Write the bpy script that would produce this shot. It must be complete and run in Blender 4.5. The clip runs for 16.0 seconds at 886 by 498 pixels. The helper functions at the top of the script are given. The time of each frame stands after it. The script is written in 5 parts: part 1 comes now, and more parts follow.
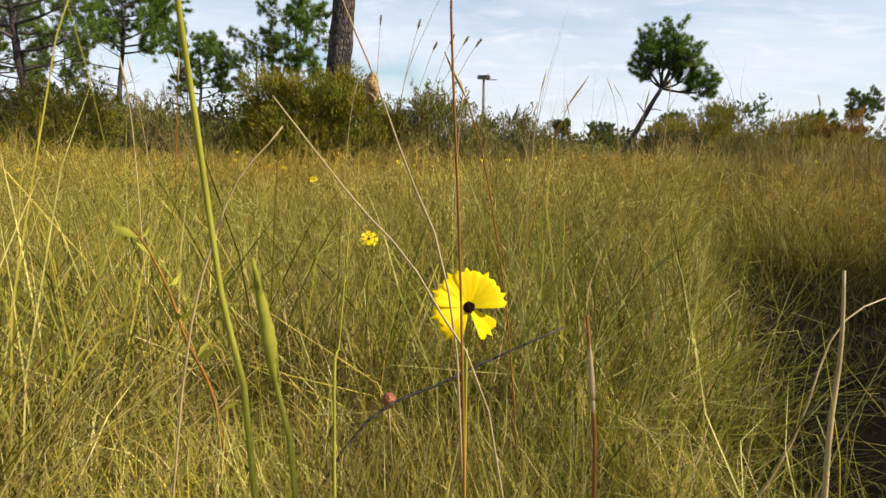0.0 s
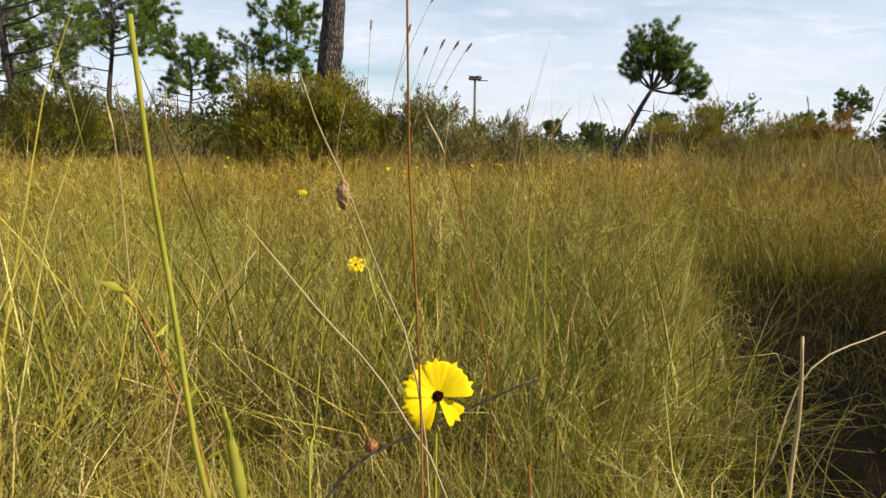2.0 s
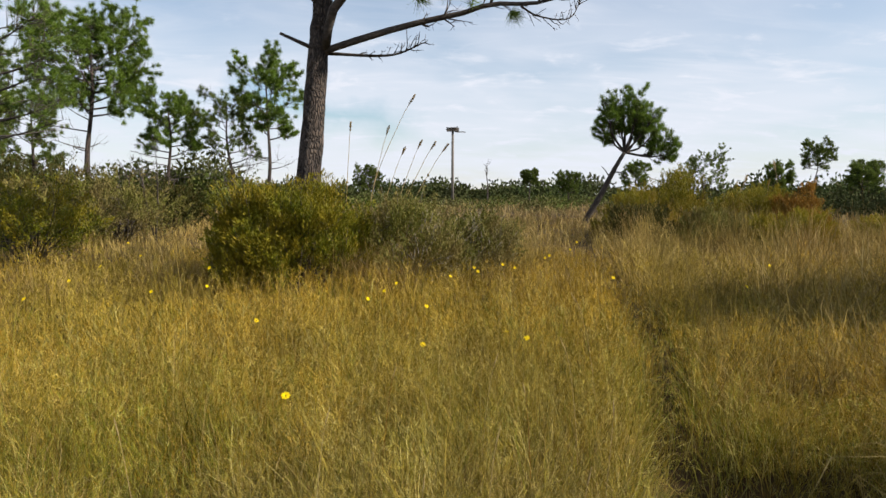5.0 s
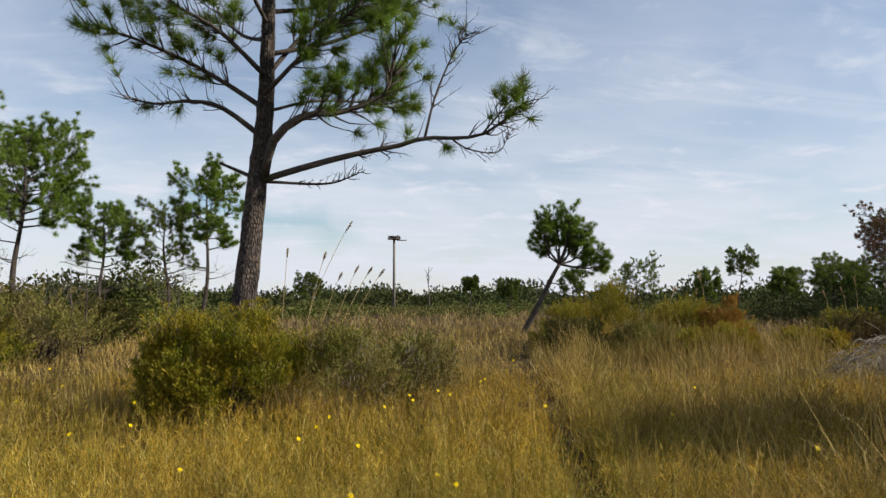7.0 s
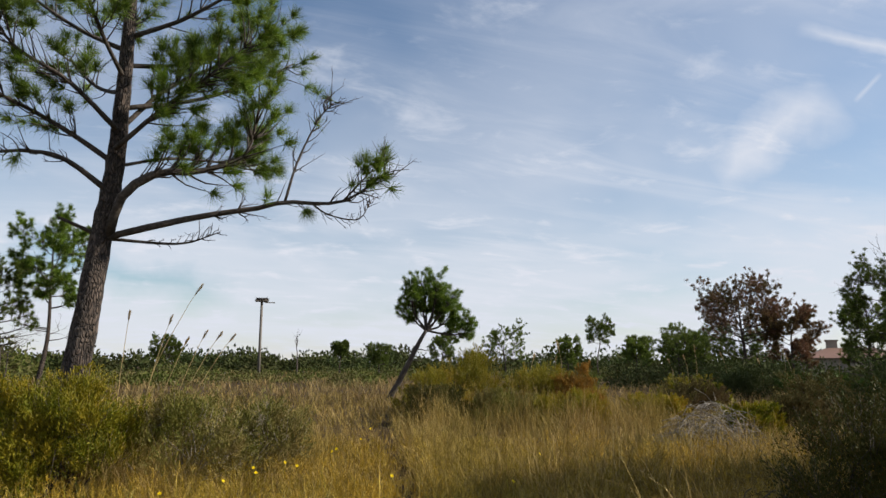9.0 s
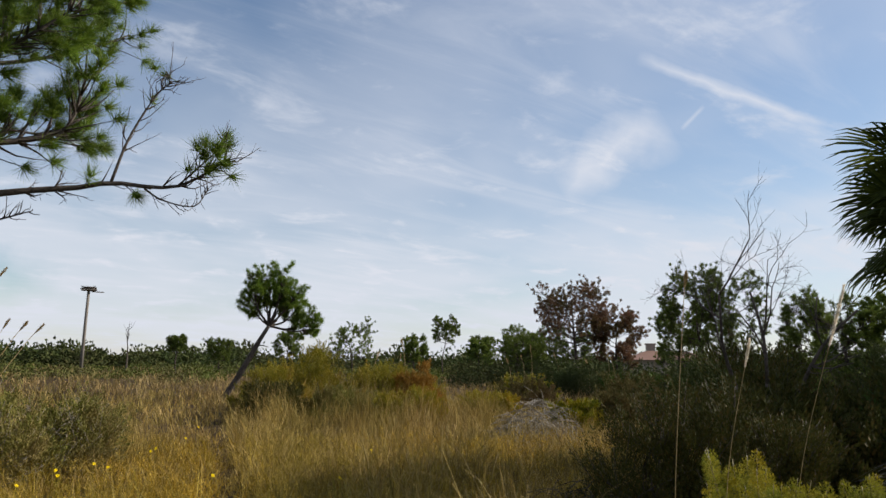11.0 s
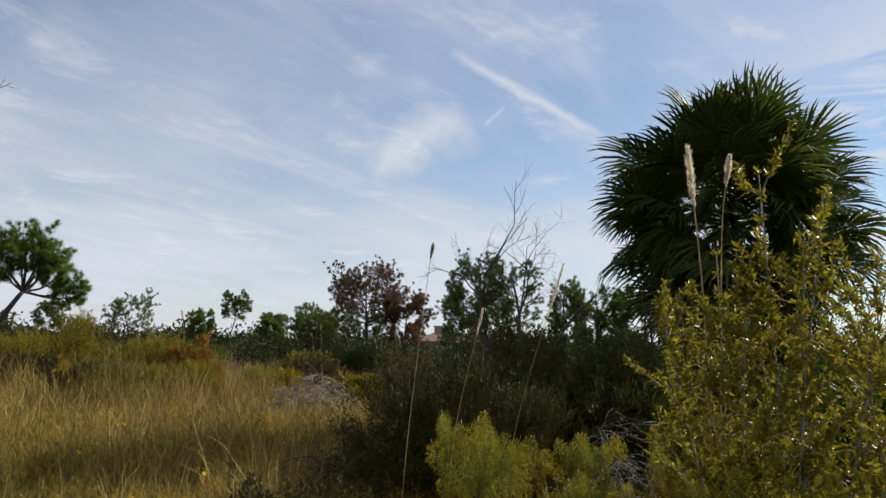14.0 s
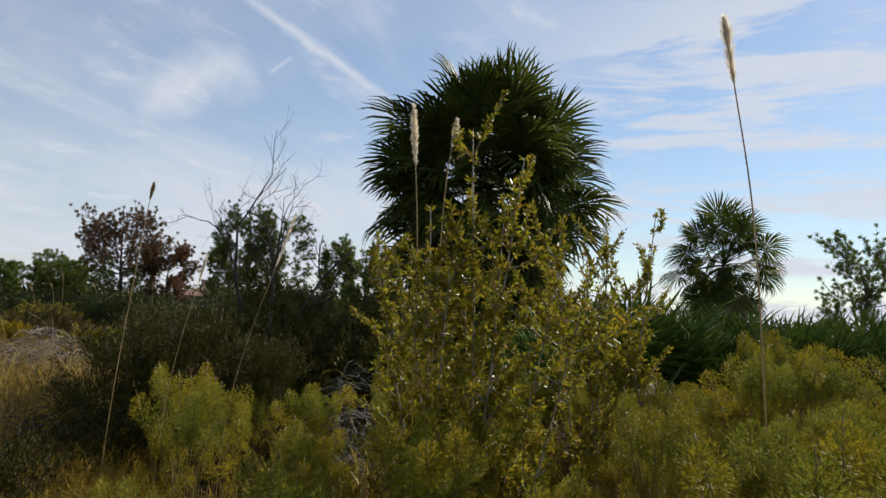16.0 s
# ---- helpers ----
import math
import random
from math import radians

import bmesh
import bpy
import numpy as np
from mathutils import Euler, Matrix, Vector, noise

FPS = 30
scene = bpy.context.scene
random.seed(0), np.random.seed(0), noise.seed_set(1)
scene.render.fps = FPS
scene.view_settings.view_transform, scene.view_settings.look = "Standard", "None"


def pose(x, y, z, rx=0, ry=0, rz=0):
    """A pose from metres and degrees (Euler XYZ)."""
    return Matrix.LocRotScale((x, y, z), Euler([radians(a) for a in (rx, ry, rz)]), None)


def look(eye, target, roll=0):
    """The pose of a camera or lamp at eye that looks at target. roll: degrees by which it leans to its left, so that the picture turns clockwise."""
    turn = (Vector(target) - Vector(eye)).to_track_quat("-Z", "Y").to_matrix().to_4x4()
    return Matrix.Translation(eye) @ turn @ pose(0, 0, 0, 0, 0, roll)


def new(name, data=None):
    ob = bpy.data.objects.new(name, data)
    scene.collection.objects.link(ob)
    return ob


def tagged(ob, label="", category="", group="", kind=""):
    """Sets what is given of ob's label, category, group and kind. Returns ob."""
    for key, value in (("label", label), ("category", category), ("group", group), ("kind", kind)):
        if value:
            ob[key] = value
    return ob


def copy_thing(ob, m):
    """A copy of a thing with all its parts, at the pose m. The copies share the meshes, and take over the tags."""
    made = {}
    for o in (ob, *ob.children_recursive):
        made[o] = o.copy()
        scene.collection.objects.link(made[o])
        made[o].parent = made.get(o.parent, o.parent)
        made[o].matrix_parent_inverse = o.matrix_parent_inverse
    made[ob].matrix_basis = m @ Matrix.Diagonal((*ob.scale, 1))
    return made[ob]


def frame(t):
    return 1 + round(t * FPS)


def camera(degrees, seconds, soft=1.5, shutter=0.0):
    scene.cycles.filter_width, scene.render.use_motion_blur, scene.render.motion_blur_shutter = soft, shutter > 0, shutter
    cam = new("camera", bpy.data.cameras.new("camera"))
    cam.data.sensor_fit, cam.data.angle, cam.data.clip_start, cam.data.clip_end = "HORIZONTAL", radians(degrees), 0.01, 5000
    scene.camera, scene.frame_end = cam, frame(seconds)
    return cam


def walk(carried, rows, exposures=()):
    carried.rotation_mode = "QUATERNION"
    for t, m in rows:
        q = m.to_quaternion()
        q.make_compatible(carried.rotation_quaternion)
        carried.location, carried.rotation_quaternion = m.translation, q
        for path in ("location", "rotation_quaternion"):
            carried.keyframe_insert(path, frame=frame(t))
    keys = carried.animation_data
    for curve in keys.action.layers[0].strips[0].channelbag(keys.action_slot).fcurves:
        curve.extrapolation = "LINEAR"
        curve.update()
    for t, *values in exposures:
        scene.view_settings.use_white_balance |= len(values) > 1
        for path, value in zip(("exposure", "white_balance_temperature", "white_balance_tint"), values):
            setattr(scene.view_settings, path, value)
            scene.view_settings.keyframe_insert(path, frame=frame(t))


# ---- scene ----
cam = camera(66.64, 16.0)
# seconds, eye, target, roll
PATH = [
    (0, (0.0, -0.0, 0.5), (-0.0, 1.979, 0.212), 0.65),
    (0.5, (0.001, -0.001, 0.501), (0.003, 1.978, 0.213), 0.60),
    (1, (0.005, 0.001, 0.507), (0.013, 1.98, 0.219), 0.55),
    (1.5, (0.009, -0.001, 0.518), (0.022, 1.979, 0.231), 0.49),
    (2, (0.013, -0.012, 0.557), (0.036, 1.968, 0.27), 0.47),
    (2.5, (0.018, -0.042, 0.638), (0.05, 1.937, 0.352), 0.43),
    (3, (0.019, -0.05, 0.771), (0.059, 1.929, 0.484), 0.29),
    (3.5, (0.019, -0.044, 0.927), (0.07, 1.935, 0.643), 0.24),
    (4, (0.015, -0.014, 1.088), (0.077, 1.967, 0.824), 0.23),
    (6.3, (0.035, -0.174, 1.553), (0.194, 1.82, 1.585), -0.17),
    (6.5, (0.047, -0.168, 1.578), (0.227, 1.822, 1.642), -0.26),
    (7, (0.101, -0.236, 1.634), (0.354, 1.743, 1.778), -0.21),
    (7.5, (0.158, -0.266, 1.678), (0.497, 1.692, 1.904), -0.11),
    (8, (0.207, -0.292, 1.699), (0.622, 1.644, 1.986), 0.01),
    (8.5, (0.266, -0.36, 1.67), (0.769, 1.548, 1.995), -0.06),
    (9, (0.328, -0.387, 1.661), (0.936, 1.488, 1.994), 0.17),
    (9.5, (0.369, -0.398, 1.653), (1.101, 1.433, 1.987), 0.51),
    (11.8, (0.505, -0.505, 1.632), (1.602, 1.134, 1.965), 1.09),
    (12, (0.503, -0.517, 1.621), (1.621, 1.107, 1.955), 1.18),
    (12.5, (0.556, -0.528, 1.6), (1.735, 1.052, 1.935), 1.35),
    (13, (0.604, -0.576, 1.574), (1.873, 0.934, 1.906), 1.59),
    (13.5, (0.651, -0.612, 1.565), (2.016, 0.815, 1.883), 1.91),
    (14, (0.696, -0.655, 1.553), (2.154, 0.682, 1.843), 2.15),
    (14.5, (0.752, -0.694, 1.534), (2.309, 0.534, 1.79), 2.57),
    (15, (0.787, -0.747, 1.527), (2.435, 0.363, 1.755), 2.69),
    (15.5, (0.844, -0.81, 1.515), (2.58, 0.162, 1.721), 2.89),
    (16, (0.883, -0.884, 1.521), (2.705, -0.085, 1.717), 3.03),
]
walk(cam, [(t, look(e, g, r)) for t, e, g, r in PATH], [(0, 0.78), (4, 0.74), (6.5, 0.56), (9, 0.5), (12.5, 0.44), (16, 0.4)])

world = bpy.data.worlds.new("world")
scene.world = world
SUN_AZ, SUN_EL = 104.0, 30.5      # degrees clockwise from +y, above the horizon


def bearing(az, el=0.0):
    a, e = radians(az), radians(el)
    return Vector((math.sin(a) * math.cos(e), math.cos(a) * math.cos(e), math.sin(e)))


def build_sky():
    world.use_nodes = True
    nt = world.node_tree
    N, L = nt.nodes, nt.links
    N.clear()
    out = N.new("ShaderNodeOutputWorld")
    sky = N.new("ShaderNodeTexSky")
    sky.sky_type, sky.sun_disc = "NISHITA", False
    sky.sun_elevation, sky.sun_rotation = radians(SUN_EL), radians(SUN_AZ)
    sky.air_density, sky.dust_density, sky.ozone_density = 1.2, 0.1, 4.0
    clear = N.new("ShaderNodeBackground")
    clear.inputs[1].default_value = 0.080
    L.new(sky.outputs[0], clear.inputs[0])
    cloud = N.new("ShaderNodeBackground")
    cloud.inputs[0].default_value = (0.86, 0.90, 1.0, 1)
    cloud.inputs[1].default_value = 0.60
    tc = N.new("ShaderNodeTexCoord")
    sep = N.new("ShaderNodeSeparateXYZ")
    L.new(tc.outputs["Generated"], sep.inputs[0])

    def m(op, a, b=None, clamp=False):
        n = N.new("ShaderNodeMath")
        n.operation, n.use_clamp = op, clamp
        for i, v in enumerate((a, b)):
            if v is None:
                continue
            if isinstance(v, (int, float)):
                n.inputs[i].default_value = v
            else:
                L.new(v, n.inputs[i])
        return n.outputs[0]

    up = m("ADD", m("MAXIMUM", sep.outputs[2], 0.0), 0.16)
    flat = N.new("ShaderNodeCombineXYZ")
    L.new(m("DIVIDE", sep.outputs[0], up), flat.inputs[0])
    L.new(m("DIVIDE", sep.outputs[1], up), flat.inputs[1])

    def layer(scale, stretch, turn, detail, rough, lo, hi, warp=0.6):
        mp = N.new("ShaderNodeMapping")
        mp.inputs["Rotation"].default_value = (0, 0, radians(turn))
        mp.inputs["Scale"].default_value = stretch
        L.new(flat.outputs[0], mp.inputs[0])
        nz = N.new("ShaderNodeTexNoise")
        nz.inputs["Scale"].default_value, nz.inputs["Detail"].default_value = scale, detail
        nz.inputs["Roughness"].default_value, nz.inputs["Distortion"].default_value = rough, warp
        L.new(mp.outputs[0], nz.inputs[0])
        mr = N.new("ShaderNodeMapRange")
        mr.interpolation_type = "SMOOTHSTEP"
        mr.inputs[1].default_value, mr.inputs[2].default_value = lo, hi
        L.new(nz.outputs[0], mr.inputs[0])
        return mr.outputs[0]

    veil = layer(0.8, (1, 1, 1), 20, 4, 0.5, 0.28, 0.62, 0.3)
    wisps = layer(1.6, (0.55, 2.2, 1), 35, 8, 0.62, 0.42, 0.78, 0.9)
    puffs = layer(3.4, (1, 1.3, 1), 10, 7, 0.6, 0.52, 0.74, 0.4)
    # the veil thickens towards the horizon
    low = N.new("ShaderNodeMapRange")
    low.interpolation_type = "SMOOTHSTEP"
    low.inputs[1].default_value, low.inputs[2].default_value = 0.50, 0.02
    low.inputs[3].default_value, low.inputs[4].default_value = 0.0, 0.50
    L.new(sep.outputs[2], low.inputs[0])
    total = m("ADD", m("ADD", m("MULTIPLY", veil, 0.40), m("MULTIPLY", wisps, 0.22)), m("ADD", m("MULTIPLY", puffs, 0.34), low.outputs[0]))

    def streak(az0, el0, az1, el1, width):
        a, b = bearing(az0, el0), bearing(az1, el1)
        n, mid = a.cross(b).normalized(), (a + b).normalized()
        along = (b - a).normalized()
        half = (b - a).length / 2

        def dot(v):
            d = N.new("ShaderNodeVectorMath")
            d.operation = "DOT_PRODUCT"
            L.new(tc.outputs["Generated"], d.inputs[0])
            d.inputs[1].default_value = v
            return d.outputs["Value"]

        nz = N.new("ShaderNodeTexNoise")
        nz.inputs["Scale"].default_value, nz.inputs["Detail"].default_value = 14, 6
        L.new(tc.outputs["Generated"], nz.inputs[0])
        side = m("ADD", dot(n), m("MULTIPLY", m("SUBTRACT", nz.outputs[0], 0.5), width * 2.2))
        across = m("SUBTRACT", 1.0, m("DIVIDE", m("ABSOLUTE", side), width), True)
        ends = m("SUBTRACT", 1.0, m("POWER", m("DIVIDE", m("ABSOLUTE", dot(along)), half), 4.0), True)
        front = m("GREATER_THAN", dot(mid), 0.5)
        return m("MULTIPLY", m("MULTIPLY", across, ends), front)

    streaks = m("ADD", m("MULTIPLY", streak(47.2, 24.6, 61.2, 17.6, 0.010), 0.85), m("MULTIPLY", streak(40.5, 14.6, 49.8, 19.2, 0.042), 0.8))
    streaks = m("ADD", streaks, m("MULTIPLY", streak(50.6, 18.8, 52.6, 20.4, 0.004), 0.5))
    gap = m("MULTIPLY", streak(-16, 8.0, 1, 5.4, 0.035), 0.7)

    # towards the sun the low cloud breaks into level bars with clear sky between
    level = N.new("ShaderNodeMapping")
    level.inputs["Scale"].default_value = (3.0, 3.0, 21.0)
    L.new(tc.outputs["Generated"], level.inputs[0])
    bar = N.new("ShaderNodeTexNoise")
    bar.inputs["Scale"].default_value, bar.inputs["Detail"].default_value = 1.0, 7
    bar.inputs["Roughness"].default_value, bar.inputs["Distortion"].default_value = 0.6, 0.5
    L.new(level.outputs[0], bar.inputs[0])
    br = N.new("ShaderNodeMapRange")
    br.interpolation_type = "SMOOTHSTEP"
    br.inputs[1].default_value, br.inputs[2].default_value = 0.46, 0.58
    L.new(bar.outputs[0], br.inputs[0])
    toward = N.new("ShaderNodeVectorMath")
    toward.operation = "DOT_PRODUCT"
    L.new(tc.outputs["Generated"], toward.inputs[0])
    toward.inputs[1].default_value = bearing(104, 6)
    zone = N.new("ShaderNodeMapRange")
    zone.interpolation_type = "SMOOTHSTEP"
    zone.inputs[1].default_value, zone.inputs[2].default_value = 0.82, 0.93
    zone.inputs[4].default_value = 0.68
    L.new(toward.outputs["Value"], zone.inputs[0])
    clearing = N.new("ShaderNodeVectorMath")
    clearing.operation = "DOT_PRODUCT"
    L.new(tc.outputs["Generated"], clearing.inputs[0])
    clearing.inputs[1].default_value = bearing(6, 34)
    thin = N.new("ShaderNodeMapRange")
    thin.interpolation_type = "SMOOTHSTEP"
    thin.inputs[1].default_value, thin.inputs[2].default_value = 0.86, 0.99
    thin.inputs[4].default_value = 0.15
    L.new(clearing.outputs["Value"], thin.inputs[0])
    gap = m("ADD", gap, thin.outputs[0])
    whole = m("SUBTRACT", m("ADD", total, m("MULTIPLY", streaks, 0.62)), gap, True)
    whole = m("ADD", m("MULTIPLY", whole, m("SUBTRACT", 1.0, zone.outputs[0])), m("MULTIPLY", br.outputs[0], zone.outputs[0]), True)
    mix = N.new("ShaderNodeMixShader")
    L.new(whole, mix.inputs[0])
    L.new(clear.outputs[0], mix.inputs[1])
    L.new(cloud.outputs[0], mix.inputs[2])
    L.new(mix.outputs[0], out.inputs[0])


build_sky()
sun = new("sun", bpy.data.lights.new("sun", "SUN"))
sun.data.energy, sun.data.angle, sun.data.color = 5.0, radians(0.6), (1.0, 0.93, 0.82)
sun.matrix_world = look(bearing(SUN_AZ, SUN_EL) * 60, (0, 0, 0))


# ---- materials ----
def ramp_of(N, colors):
    r = N.new("ShaderNodeValToRGB")
    els = r.color_ramp.elements
    while len(els) < len(colors):
        els.new(0.5)
    for i, (e, c) in enumerate(zip(els, colors)):
        e.position, e.color = i / max(1, len(colors) - 1), (*c, 1)
    return r


def leafy(name, colors, patch=None, patch_scale=0.4, rough=0.5, through_light=0.3, gloss=0.35, lo=0.42, hi=0.6, per_thing=False, clump=None):
    """Blades and leaves: each its own tone, with tone patches over metres, letting some light through."""
    mat = bpy.data.materials.new(name)
    mat.use_nodes = True
    nt = mat.node_tree
    N, L = nt.nodes, nt.links
    N.clear()
    out, bsdf = N.new("ShaderNodeOutputMaterial"), N.new("ShaderNodeBsdfPrincipled")
    geo = N.new("ShaderNodeNewGeometry")
    ramp = ramp_of(N, colors)
    L.new(geo.outputs["Random Per Island"], ramp.inputs[0])
    col = ramp.outputs[0]
    tc = N.new("ShaderNodeTexCoord")
    if patch:
        nz = N.new("ShaderNodeTexNoise")
        nz.inputs["Scale"].default_value, nz.inputs["Detail"].default_value = patch_scale, 3
        L.new(tc.outputs["Object"], nz.inputs[0])
        mr = N.new("ShaderNodeMapRange")
        mr.inputs[1].default_value, mr.inputs[2].default_value = lo, hi
        L.new(nz.outputs[0], mr.inputs[0])
        other = ramp_of(N, patch)
        L.new(geo.outputs["Random Per Island"], other.inputs[0])
        mx = N.new("ShaderNodeMix")
        mx.data_type = "RGBA"
        L.new(mr.outputs[0], mx.inputs[0])
        L.new(col, mx.inputs[6])
        L.new(other.outputs[0], mx.inputs[7])
        col = mx.outputs[2]
    fine = N.new("ShaderNodeTexNoise")
    fine.inputs["Scale"].default_value, fine.inputs["Detail"].default_value = 18, 4
    L.new(tc.outputs["Object"], fine.inputs[0])
    hv = N.new("ShaderNodeHueSaturation")
    mr2 = N.new("ShaderNodeMapRange")
    mr2.inputs[1].default_value, mr2.inputs[2].default_value = 0.3, 0.7
    mr2.inputs[3].default_value, mr2.inputs[4].default_value = 0.75, 1.25
    L.new(fine.outputs[0], mr2.inputs[0])
    info = N.new("ShaderNodeObjectInfo")
    own = N.new("ShaderNodeMapRange")
    own.inputs[3].default_value, own.inputs[4].default_value = 0.78, 1.22
    L.new(info.outputs["Random"], own.inputs[0])
    tone = N.new("ShaderNodeMath")
    tone.operation = "MULTIPLY"
    L.new(mr2.outputs[0], tone.inputs[0])
    if per_thing:
        L.new(own.outputs[0], tone.inputs[1])
    else:
        tone.inputs[1].default_value = 1.0
    value = tone.outputs[0]
    if clump:
        scale, weak, strong = clump
        mp = N.new("ShaderNodeMapping")
        mp.inputs["Scale"].default_value = (1, 1, 0.35)
        L.new(tc.outputs["Object"], mp.inputs[0])
        cn = N.new("ShaderNodeTexNoise")
        cn.inputs["Scale"].default_value, cn.inputs["Detail"].default_value = scale, 3
        L.new(mp.outputs[0], cn.inputs[0])
        cr = N.new("ShaderNodeMapRange")
        cr.inputs[1].default_value, cr.inputs[2].default_value = 0.34, 0.66
        cr.inputs[3].default_value, cr.inputs[4].default_value = weak, strong
        L.new(cn.outputs[0], cr.inputs[0])
        both = N.new("ShaderNodeMath")
        both.operation = "MULTIPLY"
        L.new(value, both.inputs[0])
        L.new(cr.outputs[0], both.inputs[1])
        value = both.outputs[0]
    L.new(value, hv.inputs["Value"])
    L.new(col, hv.inputs["Color"])
    L.new(hv.outputs[0], bsdf.inputs["Base Color"])
    bsdf.inputs["Roughness"].default_value = rough
    bsdf.inputs["Specular IOR Level"].default_value = gloss
    tr = N.new("ShaderNodeBsdfTranslucent")
    L.new(hv.outputs[0], tr.inputs[0])
    mix = N.new("ShaderNodeMixShader")
    mix.inputs[0].default_value = through_light
    L.new(bsdf.outputs[0], mix.inputs[1])
    L.new(tr.outputs[0], mix.inputs[2])
    L.new(mix.outputs[0], out.inputs[0])
    return mat


def solid(name, colors, scale=8.0, rough=0.8, bump=0.3, stretch=(1, 1, 1), detail=6, metal=0.0):
    """Bark, soil, petals and built surfaces: two scales of noise in colour, with relief."""
    mat = bpy.data.materials.new(name)
    mat.use_nodes = True
    nt = mat.node_tree
    N, L = nt.nodes, nt.links
    bsdf = N["Principled BSDF"]
    tc, mp = N.new("ShaderNodeTexCoord"), N.new("ShaderNodeMapping")
    mp.inputs["Scale"].default_value = stretch
    L.new(tc.outputs["Object"], mp.inputs[0])
    a, b = N.new("ShaderNodeTexNoise"), N.new("ShaderNodeTexNoise")
    for n, s in ((a, scale), (b, scale * 0.13)):
        n.inputs["Scale"].default_value, n.inputs["Detail"].default_value = s, detail
        L.new(mp.outputs[0], n.inputs[0])
    add = N.new("ShaderNodeMath")
    add.operation = "ADD"
    L.new(a.outputs[0], add.inputs[0])
    L.new(b.outputs[0], add.inputs[1])
    mr = N.new("ShaderNodeMapRange")
    mr.inputs[1].default_value, mr.inputs[2].default_value = 0.65, 1.35
    L.new(add.outputs[0], mr.inputs[0])
    ramp = ramp_of(N, colors)
    L.new(mr.outputs[0], ramp.inputs[0])
    L.new(ramp.outputs[0], bsdf.inputs["Base Color"])
    bsdf.inputs["Roughness"].default_value, bsdf.inputs["Metallic"].default_value = rough, metal
    bp = N.new("ShaderNodeBump")
    bp.inputs["Strength"].default_value, bp.inputs["Distance"].default_value = bump, 0.03
    L.new(a.outputs[0], bp.inputs["Height"])
    L.new(bp.outputs[0], bsdf.inputs["Normal"])
    return mat


M_SOIL = solid("soil", [(0.014, 0.009, 0.005), (0.045, 0.028, 0.012), (0.095, 0.062, 0.026)], 6, 0.95, 0.6)
M_SOIL.node_tree.nodes["Principled BSDF"].inputs["Specular IOR Level"].default_value = 0.08
M_GRASS = leafy("meadow_grass", [(0.10, 0.058, 0.008), (0.46, 0.33, 0.065), (0.19, 0.155, 0.013), (0.74, 0.60, 0.21), (0.07, 0.075, 0.009), (0.54, 0.39, 0.075), (0.19, 0.185, 0.015)],
                [(0.10, 0.12, 0.010), (0.38, 0.31, 0.035), (0.16, 0.18, 0.015), (0.64, 0.54, 0.17), (0.06, 0.09, 0.010), (0.44, 0.34, 0.055), (0.15, 0.20, 0.017)], 0.9, 0.6, 0.25, 0.06, clump=(4.5, 0.42, 1.22))
M_GOLD = leafy("golden_grass", [(0.08, 0.045, 0.006), (0.45, 0.27, 0.022), (0.26, 0.165, 0.014), (0.74, 0.52, 0.11), (0.34, 0.20, 0.014), (0.56, 0.37, 0.045)],
               [(0.10, 0.08, 0.010), (0.36, 0.25, 0.034), (0.20, 0.155, 0.018), (0.60, 0.45, 0.12), (0.20, 0.15, 0.014), (0.42, 0.30, 0.04)], 0.35, 0.6, 0.25, 0.06, clump=(2.6, 0.48, 1.2))
M_TAN = leafy("tan_grass", [(0.12, 0.07, 0.018), (0.46, 0.305, 0.10), (0.30, 0.195, 0.05), (0.66, 0.49, 0.21), (0.25, 0.18, 0.04), (0.40, 0.25, 0.075)],
              [(0.12, 0.10, 0.018), (0.38, 0.275, 0.075), (0.24, 0.18, 0.042), (0.50, 0.37, 0.13)], 0.5, 0.6, 0.25, 0.05, clump=(1.9, 0.46, 1.2))
M_FAR = leafy("far_grass", [(0.24, 0.15, 0.06), (0.31, 0.21, 0.09), (0.19, 0.14, 0.05), (0.36, 0.255, 0.125)],
              [(0.16, 0.125, 0.045), (0.23, 0.17, 0.07), (0.13, 0.12, 0.04), (0.28, 0.21, 0.095)], 0.12, 0.7, 0.2, 0.05, clump=(0.5, 0.7, 1.25))
M_LITTER = leafy("dry_litter", [(0.06, 0.03, 0.010), (0.40, 0.27, 0.085), (0.17, 0.095, 0.028), (0.66, 0.50, 0.22), (0.28, 0.17, 0.045)], None, 1, 0.6, 0.15, 0.1, clump=(3.5, 0.45, 1.2))
M_GREENBLADE = leafy("green_blade", [(0.20, 0.20, 0.018), (0.36, 0.33, 0.04), (0.26, 0.26, 0.026)], None, 1, 0.6, 0.3, 0.1)
M_STALK = leafy("dry_stalk", [(0.30, 0.20, 0.07), (0.42, 0.31, 0.14), (0.22, 0.12, 0.04)], None, 1, 0.5, 0.15)
M_REDSTALK = leafy("red_stalk", [(0.20, 0.075, 0.018), (0.26, 0.12, 0.024)], None, 1, 0.7, 0.1, 0.06)
M_DARKSTALK = solid("dark_stem", [(0.02, 0.014, 0.01), (0.06, 0.04, 0.025)], 60, 0.7, 0.4)
M_PETAL = leafy("yellow_petal", [(0.95, 0.72, 0.006), (0.93, 0.66, 0.004), (0.96, 0.77, 0.01)], None, 1, 0.6, 0.3, 0.1)
M_DISC = solid("dark_disc", [(0.008, 0.003, 0.002), (0.045, 0.012, 0.005)], 900, 1.0, 0.8)
M_DISC.node_tree.nodes["Principled BSDF"].inputs["Specular IOR Level"].default_value = 0.05
